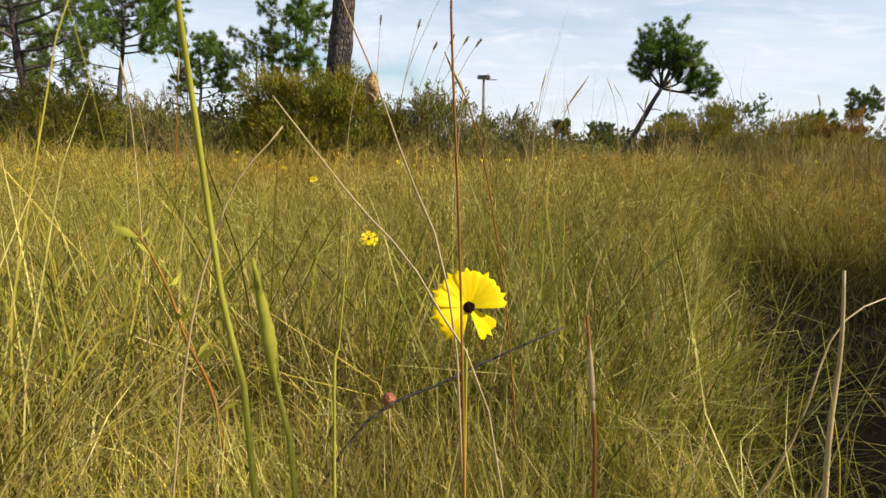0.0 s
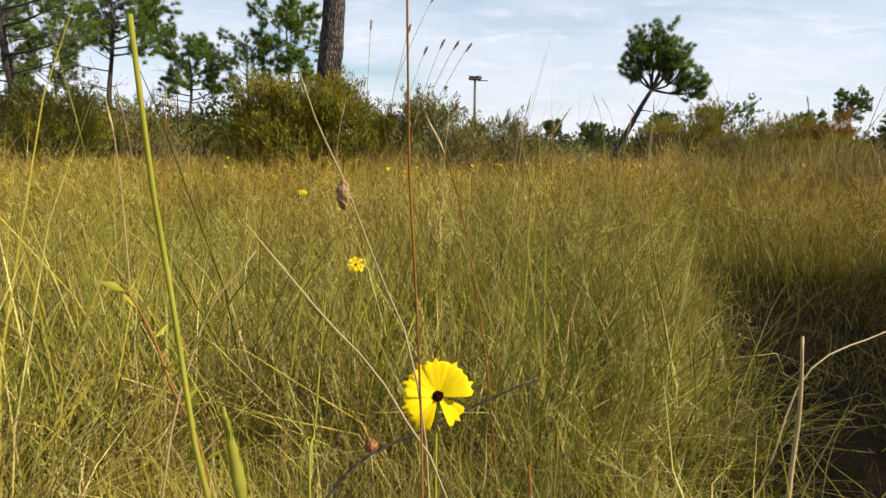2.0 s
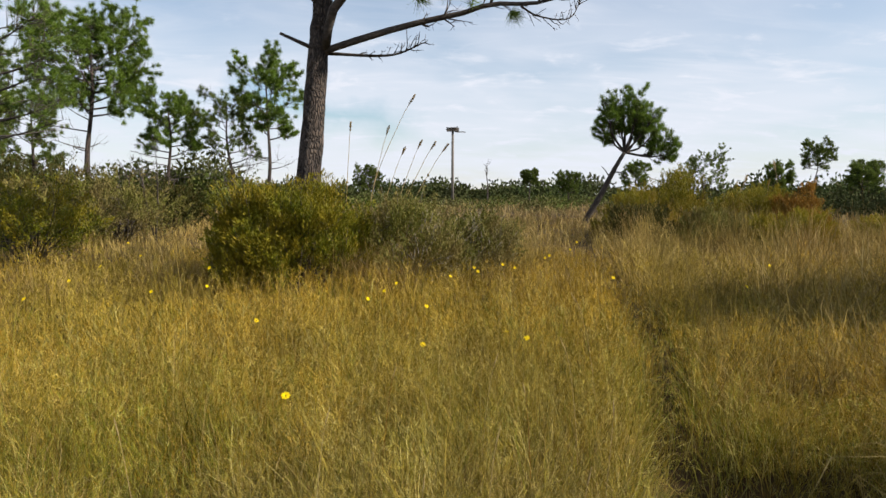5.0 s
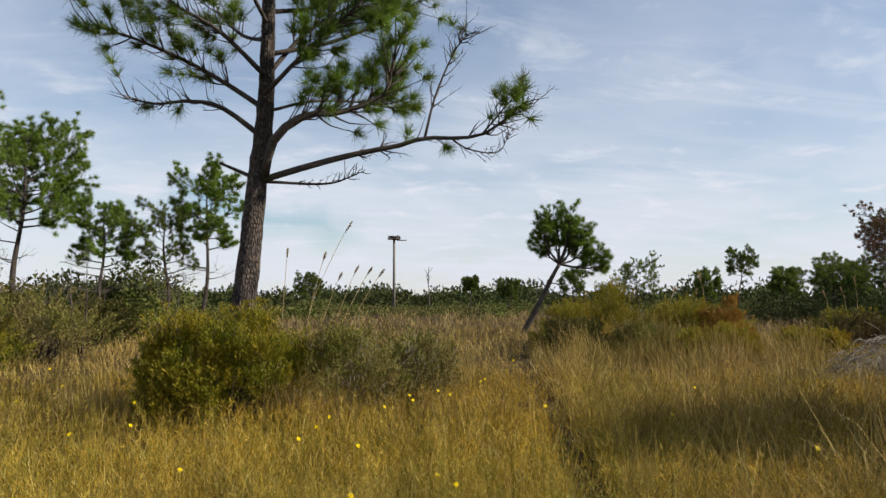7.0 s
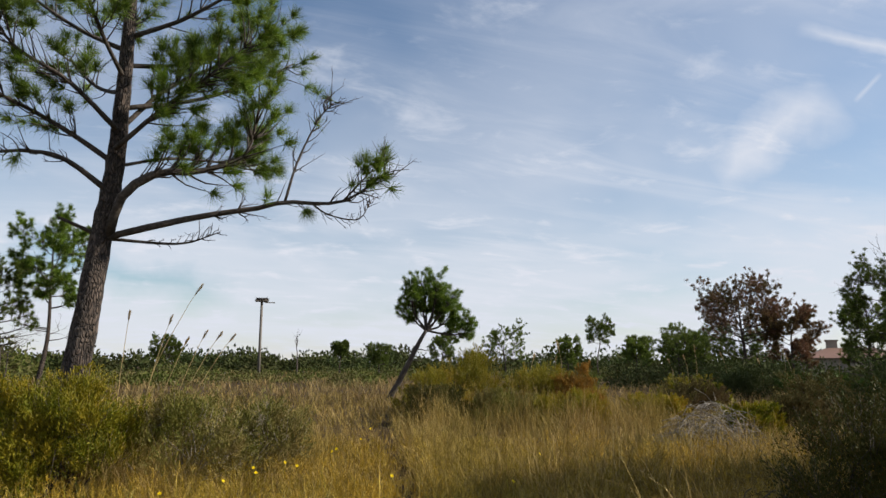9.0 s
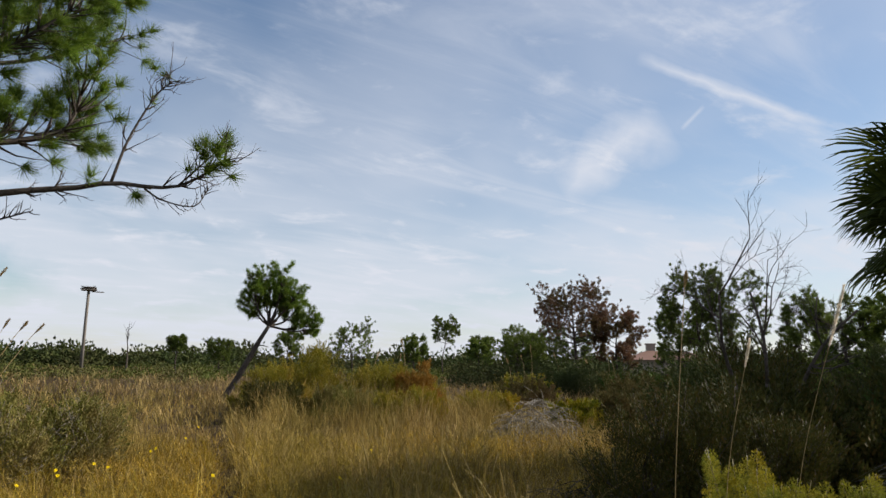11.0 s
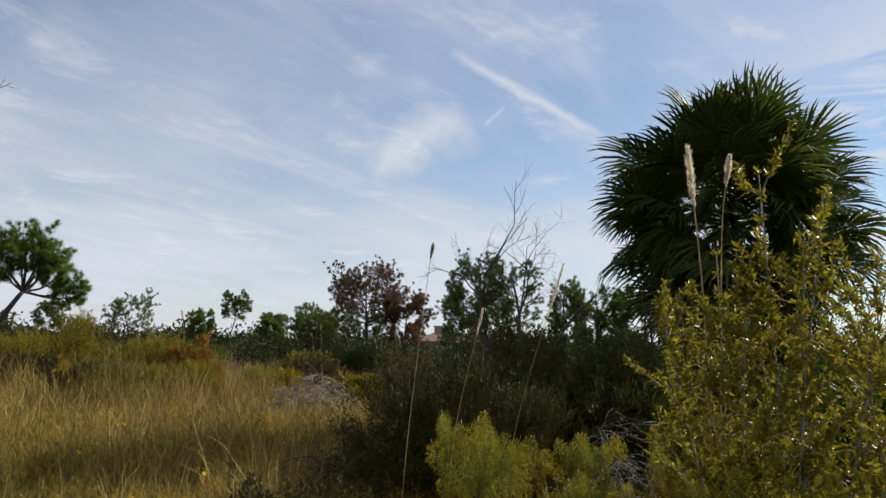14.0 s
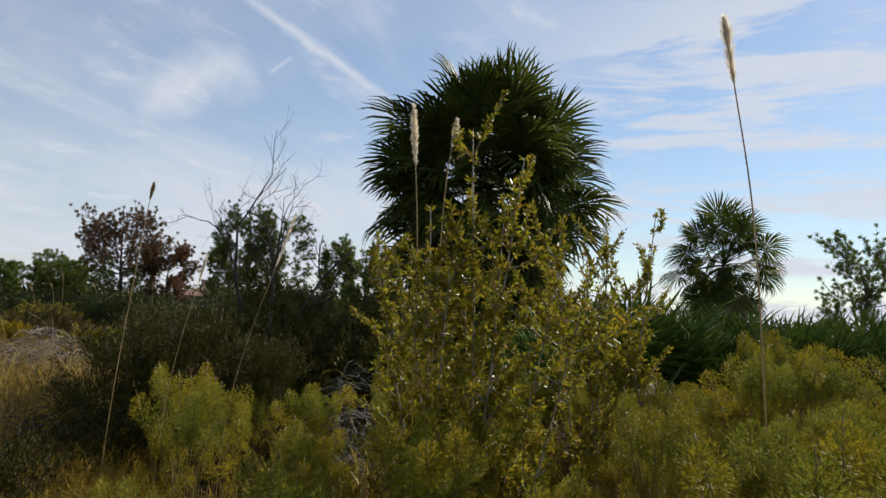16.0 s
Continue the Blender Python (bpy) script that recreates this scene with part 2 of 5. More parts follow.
M_BUD = solid("brown_bud", [(0.06, 0.015, 0.006), (0.24, 0.07, 0.02), (0.32, 0.14, 0.04)], 250, 0.45, 0.4)
M_POD = solid("papery_pod", [(0.10, 0.05, 0.015), (0.30, 0.17, 0.05), (0.42, 0.29, 0.12)], 300, 0.6, 0.6)


def plated(name, colors, scale=9.0):
    """Bark broken into upright plates by dark cracks."""
    mat = solid(name, colors, 26, 0.92, 0.5, (1.4, 1.4, 0.5))
    nt = mat.node_tree
    N, L = nt.nodes, nt.links
    bsdf = N["Principled BSDF"]
    base, normal = bsdf.inputs["Base Color"].links[0].from_socket, bsdf.inputs["Normal"].links[0].from_node
    tc, mp = N.new("ShaderNodeTexCoord"), N.new("ShaderNodeMapping")
    mp.inputs["Scale"].default_value = (1.0, 1.0, 0.38)
    L.new(tc.outputs["Object"], mp.inputs[0])
    nz = N.new("ShaderNodeTexNoise")
    nz.inputs["Scale"].default_value = 7
    L.new(mp.outputs[0], nz.inputs[0])
    mv = N.new("ShaderNodeVectorMath")
    mv.operation = "MULTIPLY_ADD"
    L.new(nz.outputs["Color"], mv.inputs[0])
    mv.inputs[1].default_value = (0.16, 0.16, 0.16)
    L.new(mp.outputs[0], mv.inputs[2])
    vo = N.new("ShaderNodeTexVoronoi")
    vo.feature = "DISTANCE_TO_EDGE"
    vo.inputs["Scale"].default_value = scale
    L.new(mv.outputs[0], vo.inputs["Vector"])
    mr = N.new("ShaderNodeMapRange")
    mr.inputs[1].default_value, mr.inputs[2].default_value = 0.0, 0.22
    mr.inputs[3].default_value, mr.inputs[4].default_value = 0.3, 1.0
    L.new(vo.outputs["Distance"], mr.inputs[0])
    mx = N.new("ShaderNodeMix")
    mx.data_type, mx.blend_type = "RGBA", "MULTIPLY"
    mx.inputs[0].default_value = 1.0
    L.new(base, mx.inputs[6])
    L.new(mr.outputs[0], mx.inputs[7])
    L.new(mx.outputs[2], bsdf.inputs["Base Color"])
    bp = N.new("ShaderNodeBump")
    bp.inputs["Strength"].default_value, bp.inputs["Distance"].default_value = 1.0, 0.05
    L.new(mr.outputs[0], bp.inputs["Height"])
    L.new(normal.outputs[0], bp.inputs["Normal"])
    L.new(bp.outputs[0], bsdf.inputs["Normal"])
    return mat


M_BARK = plated("pine_bark", [(0.035, 0.024, 0.018), (0.085, 0.06, 0.045), (0.19, 0.145, 0.115)], 24.0)
M_LIMB = solid("limb_bark", [(0.02, 0.015, 0.011), (0.055, 0.042, 0.032), (0.11, 0.085, 0.066)], 22, 0.9, 0.6)
M_GREYTWIG = solid("grey_twig", [(0.10, 0.085, 0.065), (0.22, 0.19, 0.15), (0.34, 0.30, 0.24)], 30, 0.85, 0.4)
M_NEEDLE = leafy("pine_needles", [(0.06, 0.11, 0.012), (0.145, 0.225, 0.025), (0.095, 0.155, 0.017), (0.23, 0.28, 0.038)], [(0.05, 0.095, 0.014), (0.11, 0.175, 0.022), (0.17, 0.215, 0.03)], 1.1, 0.45, 0.34, 0.25, clump=(2.2, 0.7, 1.3))
M_NEEDLE_FAR = leafy("far_pine_needles", [(0.05, 0.08, 0.014), (0.12, 0.16, 0.026), (0.08, 0.115, 0.02), (0.18, 0.20, 0.045)], None, 1, 0.55, 0.28, 0.12, per_thing=True, clump=(1.6, 0.75, 1.25))
M_NEEDLE_RED = leafy("dead_pine_needles", [(0.20, 0.10, 0.065), (0.27, 0.14, 0.09), (0.13, 0.075, 0.045), (0.20, 0.135, 0.075)], [(0.07, 0.08, 0.024), (0.15, 0.08, 0.035)], 0.5, 0.7, 0.28, 0.05)
M_BUSH = leafy("myrtle_leaves", [(0.05, 0.07, 0.006), (0.19, 0.19, 0.012), (0.10, 0.12, 0.010), (0.30, 0.25, 0.016)], [(0.17, 0.14, 0.010), (0.33, 0.24, 0.016), (0.12, 0.125, 0.010)], 2.2, 0.5, 0.16, 0.12, per_thing=True)
M_BUSHGREY = leafy("grey_green_leaves", [(0.09, 0.10, 0.018), (0.20, 0.19, 0.04), (0.13, 0.135, 0.024), (0.28, 0.23, 0.075)], [(0.18, 0.14, 0.045), (0.27, 0.21, 0.075)], 1.4, 0.6, 0.22, 0.1, per_thing=True)
M_BUSHORANGE = leafy("autumn_leaves", [(0.14, 0.13, 0.012), (0.30, 0.24, 0.022), (0.20, 0.18, 0.018), (0.13, 0.14, 0.016), (0.36, 0.26, 0.03)], [(0.34, 0.19, 0.02), (0.26, 0.20, 0.022), (0.22, 0.19, 0.02)], 0.9, 0.6, 0.22, 0.08, per_thing=True)
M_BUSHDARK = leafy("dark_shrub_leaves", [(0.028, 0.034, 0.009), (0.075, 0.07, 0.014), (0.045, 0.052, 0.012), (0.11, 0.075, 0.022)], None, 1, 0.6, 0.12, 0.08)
M_RUST = leafy("rusty_leaves", [(0.26, 0.12, 0.02), (0.36, 0.18, 0.03), (0.17, 0.09, 0.02), (0.30, 0.20, 0.05)], None, 1, 0.7, 0.2, 0.05)
M_GLOSSY = leafy("glossy_leaves", [(0.11, 0.125, 0.010), (0.23, 0.215, 0.017), (0.34, 0.275, 0.02), (0.15, 0.16, 0.014), (0.26, 0.15, 0.02)], None, 1, 0.42, 0.42, 0.16)
M_FENNEL = leafy("feathery_leaves", [(0.10, 0.13, 0.013), (0.18, 0.20, 0.024), (0.25, 0.235, 0.032), (0.13, 0.15, 0.017)], [(0.25, 0.19, 0.013), (0.37, 0.265, 0.017), (0.17, 0.16, 0.015)], 1.6, 0.65, 0.3, 0.06, lo=0.36, hi=0.56, per_thing=True)
M_FENNELSTEM = leafy("weed_stems", [(0.12, 0.11, 0.03), (0.20, 0.14, 0.05)], None, 1, 0.5, 0.1)
M_FROND = leafy("palm_fronds", [(0.03, 0.045, 0.009), (0.085, 0.105, 0.018), (0.055, 0.072, 0.013)], None, 1, 0.58, 0.3, 0.12, per_thing=True)
M_FRONDDRY = leafy("dry_fronds", [(0.16, 0.12, 0.06), (0.26, 0.21, 0.12), (0.10, 0.075, 0.04)], None, 1, 0.6, 0.15)
M_PALMETTO = leafy("palmetto_leaves", [(0.028, 0.055, 0.009), (0.06, 0.095, 0.014), (0.04, 0.07, 0.011)], None, 1, 0.6, 0.18, 0.08, per_thing=True)
M_DRYPALM = leafy("grey_dead_fronds", [(0.07, 0.068, 0.06), (0.12, 0.115, 0.10), (0.17, 0.16, 0.14)], None, 1, 0.7, 0.1)
M_PLUME = leafy("plume_fluff", [(0.70, 0.62, 0.48), (0.82, 0.75, 0.62), (0.60, 0.51, 0.38)], None, 1, 0.8, 0.6, 0.05)
M_WOODS = leafy("woodland_leaves", [(0.022, 0.036, 0.012), (0.055, 0.075, 0.022), (0.038, 0.054, 0.016), (0.075, 0.085, 0.03)], [(0.07, 0.06, 0.025), (0.05, 0.06, 0.02)], 0.06, 0.7, 0.15, 0.04)
M_SCRUB = leafy("scrub_leaves", [(0.07, 0.075, 0.022), (0.12, 0.11, 0.035), (0.09, 0.085, 0.028), (0.17, 0.12, 0.045)], [(0.13, 0.085, 0.04), (0.18, 0.12, 0.06)], 0.1, 0.7, 0.15, 0.04)
M_GREENWOOD = leafy("green_scrub_leaves", [(0.045, 0.065, 0.014), (0.10, 0.125, 0.026), (0.07, 0.09, 0.02), (0.14, 0.14, 0.04)], [(0.11, 0.09, 0.04), (0.09, 0.10, 0.026)], 0.12, 0.7, 0.18, 0.05)
M_DODDER = leafy("yellow_vine_threads", [(0.42, 0.29, 0.018), (0.55, 0.38, 0.03)], None, 1, 0.5, 0.25, 0.2)
M_POLE = solid("weathered_pole", [(0.10, 0.085, 0.07), (0.2, 0.175, 0.15)], 8, 0.85, 0.3)
M_ROOF = solid("terracotta_tiles", [(0.13, 0.06, 0.04), (0.20, 0.10, 0.065)], 3, 0.8, 0.3)
M_WALL = solid("stucco", [(0.26, 0.215, 0.17), (0.34, 0.28, 0.225)], 4, 0.9, 0.2)


# ---- mesh tools ----
class Acc:
    """Gathers pieces of one mesh."""

    def __init__(self):
        self.v, self.f, self.n = [], [], 0

    def add(self, v, f):
        self.v.append(np.asarray(v, float).reshape(-1, 3))
        self.f.append(np.asarray(f, int).reshape(-1, 3) + self.n)
        self.n += len(self.v[-1])
        return self

    def mesh(self, name, mat, smooth=False):
        v, f = np.concatenate(self.v), np.concatenate(self.f)
        me = bpy.data.meshes.new(name)
        me.vertices.add(len(v))
        me.vertices.foreach_set("co", v.ravel())
        me.loops.add(3 * len(f))
        me.loops.foreach_set("vertex_index", f.ravel())
        me.polygons.add(len(f))
        me.polygons.foreach_set("loop_start", np.arange(0, 3 * len(f), 3))
        if smooth:
            me.polygons.foreach_set("use_smooth", np.ones(len(f), bool))
        me.materials.append(mat)
        me.update(calc_edges=True)
        return me


def unit(v):
    v = np.asarray(v, float)
    return v / np.maximum(np.linalg.norm(v, axis=-1, keepdims=True), 1e-9)


def smooth_path(pts, n):
    """n points along a Catmull-Rom curve through pts."""
    p = np.asarray(pts, float)
    p = np.vstack([2 * p[0] - p[1], p, 2 * p[-1] - p[-2]])
    out = []
    for t in np.linspace(0, len(p) - 3 - 1e-6, n):
        i, u = int(t), t - int(t)
        a, b, c, d = p[i:i + 4]
        out.append(0.5 * (2 * b + (c - a) * u + (2 * a - 5 * b + 4 * c - d) * u * u + (3 * b - a - 3 * c + d) * u ** 3))
    return np.array(out)


def tube(acc, pts, r0, r1, sides=6, rough=0.0, rng=None):
    p = np.asarray(pts, float)
    n = len(p)
    d = unit(np.gradient(p, axis=0))
    ref = np.where(np.abs(d[:, 2:3]) > 0.9, [[1.0, 0, 0]], [[0, 0, 1.0]])
    s = unit(np.cross(d, ref))
    q = np.cross(d, s)
    a = np.linspace(0, 2 * np.pi, sides, endpoint=False)
    r = (np.linspace(r0, r1, n) if np.isscalar(r0) else np.asarray(r0, float))[:, None] * np.ones(sides)
    if rough and rng is not None:
        r = r * (1 + rough * rng.uniform(-1, 1, r.shape))
    ring = p[:, None] + r[..., None] * (s[:, None] * np.cos(a)[:, None] + q[:, None] * np.sin(a)[:, None])
    v = np.vstack([ring.reshape(-1, 3), p[:1], p[-1:]])
    i = np.arange(n - 1)[:, None] * sides
    j = np.arange(sides)
    k = (j + 1) % sides
    f = np.concatenate([np.stack([i + j, i + k, i + sides + k], -1).reshape(-1, 3), np.stack([i + j, i + sides + k, i + sides + j], -1).reshape(-1, 3)])
    caps = [[n * sides, k_, j_] for j_, k_ in zip(j, k)] + [[n * sides + 1, (n - 1) * sides + j_, (n - 1) * sides + k_] for j_, k_ in zip(j, k)]
    acc.add(v, np.vstack([f, caps]))


def needles(acc, base, way, length, width, rng):
    """Thin pointed blades from base along way (arrays)."""
    base, way = np.asarray(base, float), unit(way)
    side = unit(np.cross(way, rng.normal(size=way.shape))) * (np.asarray(width) * np.ones(len(way)))[:, None] / 2
    tip = base + way * (np.asarray(length) * np.ones(len(way)))[:, None]
    v = np.stack([base - side, base + side, tip], 1)
    acc.add(v, np.arange(3 * len(way)).reshape(-1, 3))


def leaves(acc, base, way, length, width, rng):
    """Pointed oval leaves, folded a little along the middle."""
    base, way = np.asarray(base, float), unit(way)
    n = len(way)
    length, width = np.asarray(length) * np.ones(n), np.asarray(width) * np.ones(n)
    side = unit(np.cross(way, rng.normal(size=way.shape)))
    lift = np.cross(way, side) * (width * 0.25)[:, None]
    mid = base + way * (length * 0.45)[:, None]
    v = np.stack([base, mid - side * width[:, None] / 2 + lift, base + way * length[:, None], mid + side * width[:, None] / 2 + lift], 1)
    i = np.arange(n)[:, None] * 4
    acc.add(v, np.concatenate([i + [0, 1, 2], i + [0, 2, 3]], 0))


def sphere_dirs(n, rng):
    return unit(rng.normal(size=(n, 3)))


def part(name, me, parent, label="", m=None):
    ob = new(name, me)
    ob.parent = parent
    if m is not None:
        ob.matrix_basis = m
    if label:
        ob["label"] = label
    return ob


def thing(name, x, y, z, label, category, group=""):
    ob = new(name)
    ob.location = (x, y, z)
    return tagged(ob, label, category, group)


def bm_mesh(bm, name, mat, smooth=False):
    me = bpy.data.meshes.new(name)
    bm.to_mesh(me)
    bm.free()
    me.materials.append(mat)
    if smooth:
        me.polygons.foreach_set("use_smooth", np.ones(len(me.polygons), bool))
    return me


# ---- ground ----
TRAIL = np.array([(0.75, 0.9), (0.95, 1.65), (1.28, 3.0), (1.95, 5.0), (2.6, 8.0), (4.2, 16.0), (6.3, 25.0)])


def trail_gap(x, y):
    """Distance of points from the middle of the footpath."""
    best = np.full(np.shape(x), 99.0)
    for a, b in zip(TRAIL, TRAIL[1:]):
        ab = b - a
        u = np.clip(((x - a[0]) * ab[0] + (y - a[1]) * ab[1]) / (ab @ ab), 0, 1)
        best = np.minimum(best, np.hypot(x - a[0] - u * ab[0], y - a[1] - u * ab[1]))
    return best


def lumps(x, y):
    return 0.5 * np.sin(1.9 * x + 1.3 * y + 1) * np.sin(2.3 * y - 0.8 * x) + 0.5 * np.sin(5.1 * x + 2) * np.sin(4.3 * y + 1.1 * x)


def in_hollow(x, y):
    """1 in the worn hollow beside the footpath, falling to 0 at its rim; drawn to the shaded area, whose darkness it
    imitates.
    """
    a, ab = np.array([0.64, 0.74]), np.array([0.88, 1.85])
    u = np.clip(((x - a[0]) * ab[0] + (y - a[1]) * ab[1]) / (ab @ ab), 0, 1)
    g = np.hypot(x - a[0] - u * ab[0], y - a[1] - u * ab[1]) / (0.30 + 0.16 * u + 0.07 * np.sin(9 * u + 5 * x))
    return np.clip((1.3 - g * (1 + 0.3 * lumps(3 * x, 3 * y))) * 1.1, 0, 1)


def height(x, y):
    d = np.hypot(x, y)
    near = np.exp(-(d / 14) ** 2)
    return 0.035 * lumps(x, y) * near - 0.07 * np.exp(-(trail_gap(x, y) / 0.3) ** 2) * near - 0.13 * in_hollow(x, y)


def build_ground():
    acc = Acc()
    rings = np.concatenate([[0.0], np.geomspace(0.15, 12, 70), np.geomspace(13, 3000, 40)])
    n = 144
    a = np.linspace(0, 2 * np.pi, n, endpoint=False)
    x, y = rings[:, None] * np.cos(a), rings[:, None] * np.sin(a)
    v = np.stack([x, y, height(x, y)], -1).reshape(-1, 3)
    i = np.arange(len(rings) - 1)[:, None] * n
    j = np.arange(n)
    k = (j + 1) % n
    f = np.concatenate([np.stack([i + j, i + n + j, i + n + k], -1).reshape(-1, 3), np.stack([i + j, i + n + k, i + k], -1).reshape(-1, 3)])
    acc.add(v, f)
    tagged(new("ground", acc.mesh("ground", M_SOIL, True)), "dark sandy soil covered by meadow grass", "ground", "", "structure")


build_ground()


# ---- grass ----
def grass(name, n, d0, d1, az0, az1, h0, h1, width, mat, seed, label, litter=0.25, per=10, grow=1.0, keep=None, centre=(0.0, 0.0), tall=0.0, spread=0.34, clump=0.3):
    """Tufts of bending blades; clump: how far a whole tuft leans together."""
    rng = np.random.default_rng(seed)
    m = max(1, n // per)
    d = np.exp(rng.uniform(np.log(d0), np.log(d1), m))
    az = np.radians(rng.uniform(az0, az1, m))
    cx, cy = centre[0] + d * np.sin(az), centre[1] + d * np.cos(az)
    tuft = rng.uniform(0.45, 1.3, m)
    tx, ty = rng.normal(-0.06, clump, m), rng.normal(0.02, clump, m)
    x0, y0, d, tuft, tx, ty = (np.repeat(v, per) for v in (cx, cy, d, tuft, tx, ty))
    n = len(x0)
    size = np.maximum(1.0, d / d0) ** grow
    jx, jy = rng.normal(0, 0.022, n) * (1 + 0.55 * d), rng.normal(0, 0.022, n) * (1 + 0.55 * d)
    x, y = x0 + jx, y0 + jy
    flat_ = rng.random(n) < litter
    h = (h0 + (h1 - h0) * rng.beta(2, 2, n)) * tuft * (1 + 0.42 * lumps(0.8 * x, 0.8 * y))
    h = np.where(rng.random(n) < tall, h * 1.5, h)
    gap = trail_gap(x, y)
    path = (gap < 0.13 + 0.05 * rng.normal(size=n)) & (y < 18)
    h = np.where(path, h * 0.42, h)
    ok = ~(path & (rng.random(n) < np.where(y < 5, 0.5, 0.3)))
    # grass thinned down to dark soil here stands in for shade
    hollow = in_hollow(x, y)
    ok &= rng.random(n) > 0.88 * hollow
    h = h * (1 - 0.4 * hollow)
    ok &= np.hypot(x, y + 0.1) > 0.16
    h = np.where(np.hypot(x, y) < 0.36, np.minimum(h, 0.25), h)
    h = np.where((np.abs(x + 0.05) < 0.34) & (y < 0.85), np.minimum(h, 0.21 + 0.05 * rng.random(n)), h)
    if keep is not None:
        ok &= keep(x, y)
    x, y, h, flat_, size, jx, jy, tx, ty = (v[ok] for v in (x, y, h, flat_, size, jx, jy, tx, ty))
    n = len(x)
    out = np.hypot(jx, jy) + 1e-6
    sx = tx + rng.normal(0, spread, n) + 0.22 * jx / out
    sy = ty + rng.normal(0, spread, n) + 0.22 * jy / out
    lean = np.minimum(np.where(flat_, rng.uniform(0.75, 1.5, n), np.hypot(sx, sy)), 1.5)
    phi = np.arctan2(sy, sx)
    bend = rng.uniform(0.3, 1.0, n)
    psi = rng.uniform(0, np.pi, n)
    w = width * size * rng.uniform(0.5, 1.3, n)
    side = np.stack([np.cos(psi), np.sin(psi), np.zeros(n)], -1) * (w / 2)[:, None]
    p = np.stack([x, y, height(x, y) - 0.01], -1)
    near = d0 < 8
    seg = (0.42, 0.33, 0.25) if near else (0.6, 0.4)
    rows = [p - side, p + side]
    for i, q in enumerate(seg):
        th = lean * (0.55 + bend * i * (1.0 if near else 1.4))
        turn = phi + 0.35 * i * (psi - 1.57)
        p = p + (h * q)[:, None] * np.stack([np.sin(th) * np.cos(turn), np.sin(th) * np.sin(turn), np.cos(th)], -1)
        if i < len(seg) - 1:
            k = (0.95, 0.7)[i]
            rows += [p - side * k, p + side * k]
    rows.append(p)
    v = np.stack(rows, 1)
    v[..., 2] = np.maximum(v[..., 2], height(v[..., 0], v[..., 1]) - 0.01)
    tris = ([0, 1, 3], [0, 3, 2], [2, 3, 5], [2, 5, 4], [4, 5, 6]) if near else ([0, 1, 3], [0, 3, 2], [2, 3, 4])
    b = np.arange(n)[:, None] * len(rows)
    f = np.concatenate([b + t for t in tris], 0)
    tagged(new(name, Acc().add(v, f).mesh(name, mat)), label, "grass", "", "stuff")


def panicles(name, n, d0, d1, az0, az1, h0, h1, length, width, mat, seed, label, keep, per=9):
    """Airy seed heads: thin stems whose tops open into short fine branches pointing every way."""
    rng = np.random.default_rng(seed)
    d = np.exp(rng.uniform(np.log(d0), np.log(d1), n))
    az = np.radians(rng.uniform(az0, az1, n))
    x, y = d * np.sin(az), d * np.cos(az)
    ok = keep(x, y) & (trail_gap(x, y) > 0.16) & (in_hollow(x, y) < 0.1)
    x, y, d = x[ok], y[ok], d[ok]
    n = len(x)
    h = rng.uniform(h0, h1, n) * (1 + 0.42 * lumps(0.8 * x, 0.8 * y))
    foot = np.stack([x, y, height(x, y)], -1)
    lean = unit(np.stack([rng.normal(-0.05, 0.28, n), rng.normal(0, 0.28, n), np.ones(n)], -1))
    top = foot + lean * h[:, None]
    acc = Acc()
    wide = width * np.maximum(1.0, d / d0)
    needles(acc, foot, lean, h * 1.02, wide * 0.8, rng)
    k = np.repeat(np.arange(n), per)
    u = rng.random((n * per, 1))
    way = unit(lean[k] * 0.7 + 0.8 * sphere_dirs(n * per, rng) + [0, 0, 0.05])
    needles(acc, top[k] - lean[k] * u * (length * 1.6), way, length * rng.uniform(0.5, 1.2, n * per), wide[k] * 0.9, rng)
    tagged(new(name, acc.mesh(name, mat)), label, "grass", "", "stuff")


def right_brush(x, y):
    return ~((x > 2.2) & (y < 0.62 * x))


grass("meadow_grass", 56000, 0.26, 2.6, -48, 62, 0.18, 0.42, 0.0009, M_GRASS, 11, "dense straw and olive meadow grass on the ground", 0.3, 9, 0.75, None, (0.0, 0.0), 0.03, 0.42, 0.3)
grass("meadow_litter", 40000, 0.3, 3.2, -48, 62, 0.14, 0.36, 0.0009, M_LITTER, 12, "tangled dry grass litter on the soil", 0.85, 8, 0.7)
grass("meadow_grass", 76000, 2.2, 7.5, -50, 66, 0.2, 0.45, 0.0019, M_GRASS, 13, "olive and straw meadow grass", 0.22, 9, 1.0, right_brush, (0.0, 0.0), 0.03, 0.5, 0.32)
grass("golden_grass", 66000, 2.8, 14, -50, 64, 0.2, 0.42, 0.0022, M_GOLD, 14, "golden brown meadow grass in dense tufts", 0.2, 9, 1.0, right_brush, (0.0, 0.0), 0.03, 0.55, 0.35)
grass("tan_grass", 60000, 8.5, 34, -52, 66, 0.25, 0.5, 0.0062, M_TAN, 15, "tawny meadow grass around the shrubs", 0.12, 12, 1.0, right_brush, (0.0, 0.0), 0.0, 0.5, 0.35)
grass("far_grass", 44000, 26, 110, -55, 125, 0.35, 0.75, 0.024, M_FAR, 16, "pale tawny grass of the far meadow", 0.08, 12, 1.0, None, (0.0, 0.0), 0.0, 0.5, 0.3)
grass("side_grass", 14000, 1.2, 14, 45, 125, 0.2, 0.45, 0.0028, M_GOLD, 17, "green and straw grass between the weeds", 0.2, 12, 0.8)
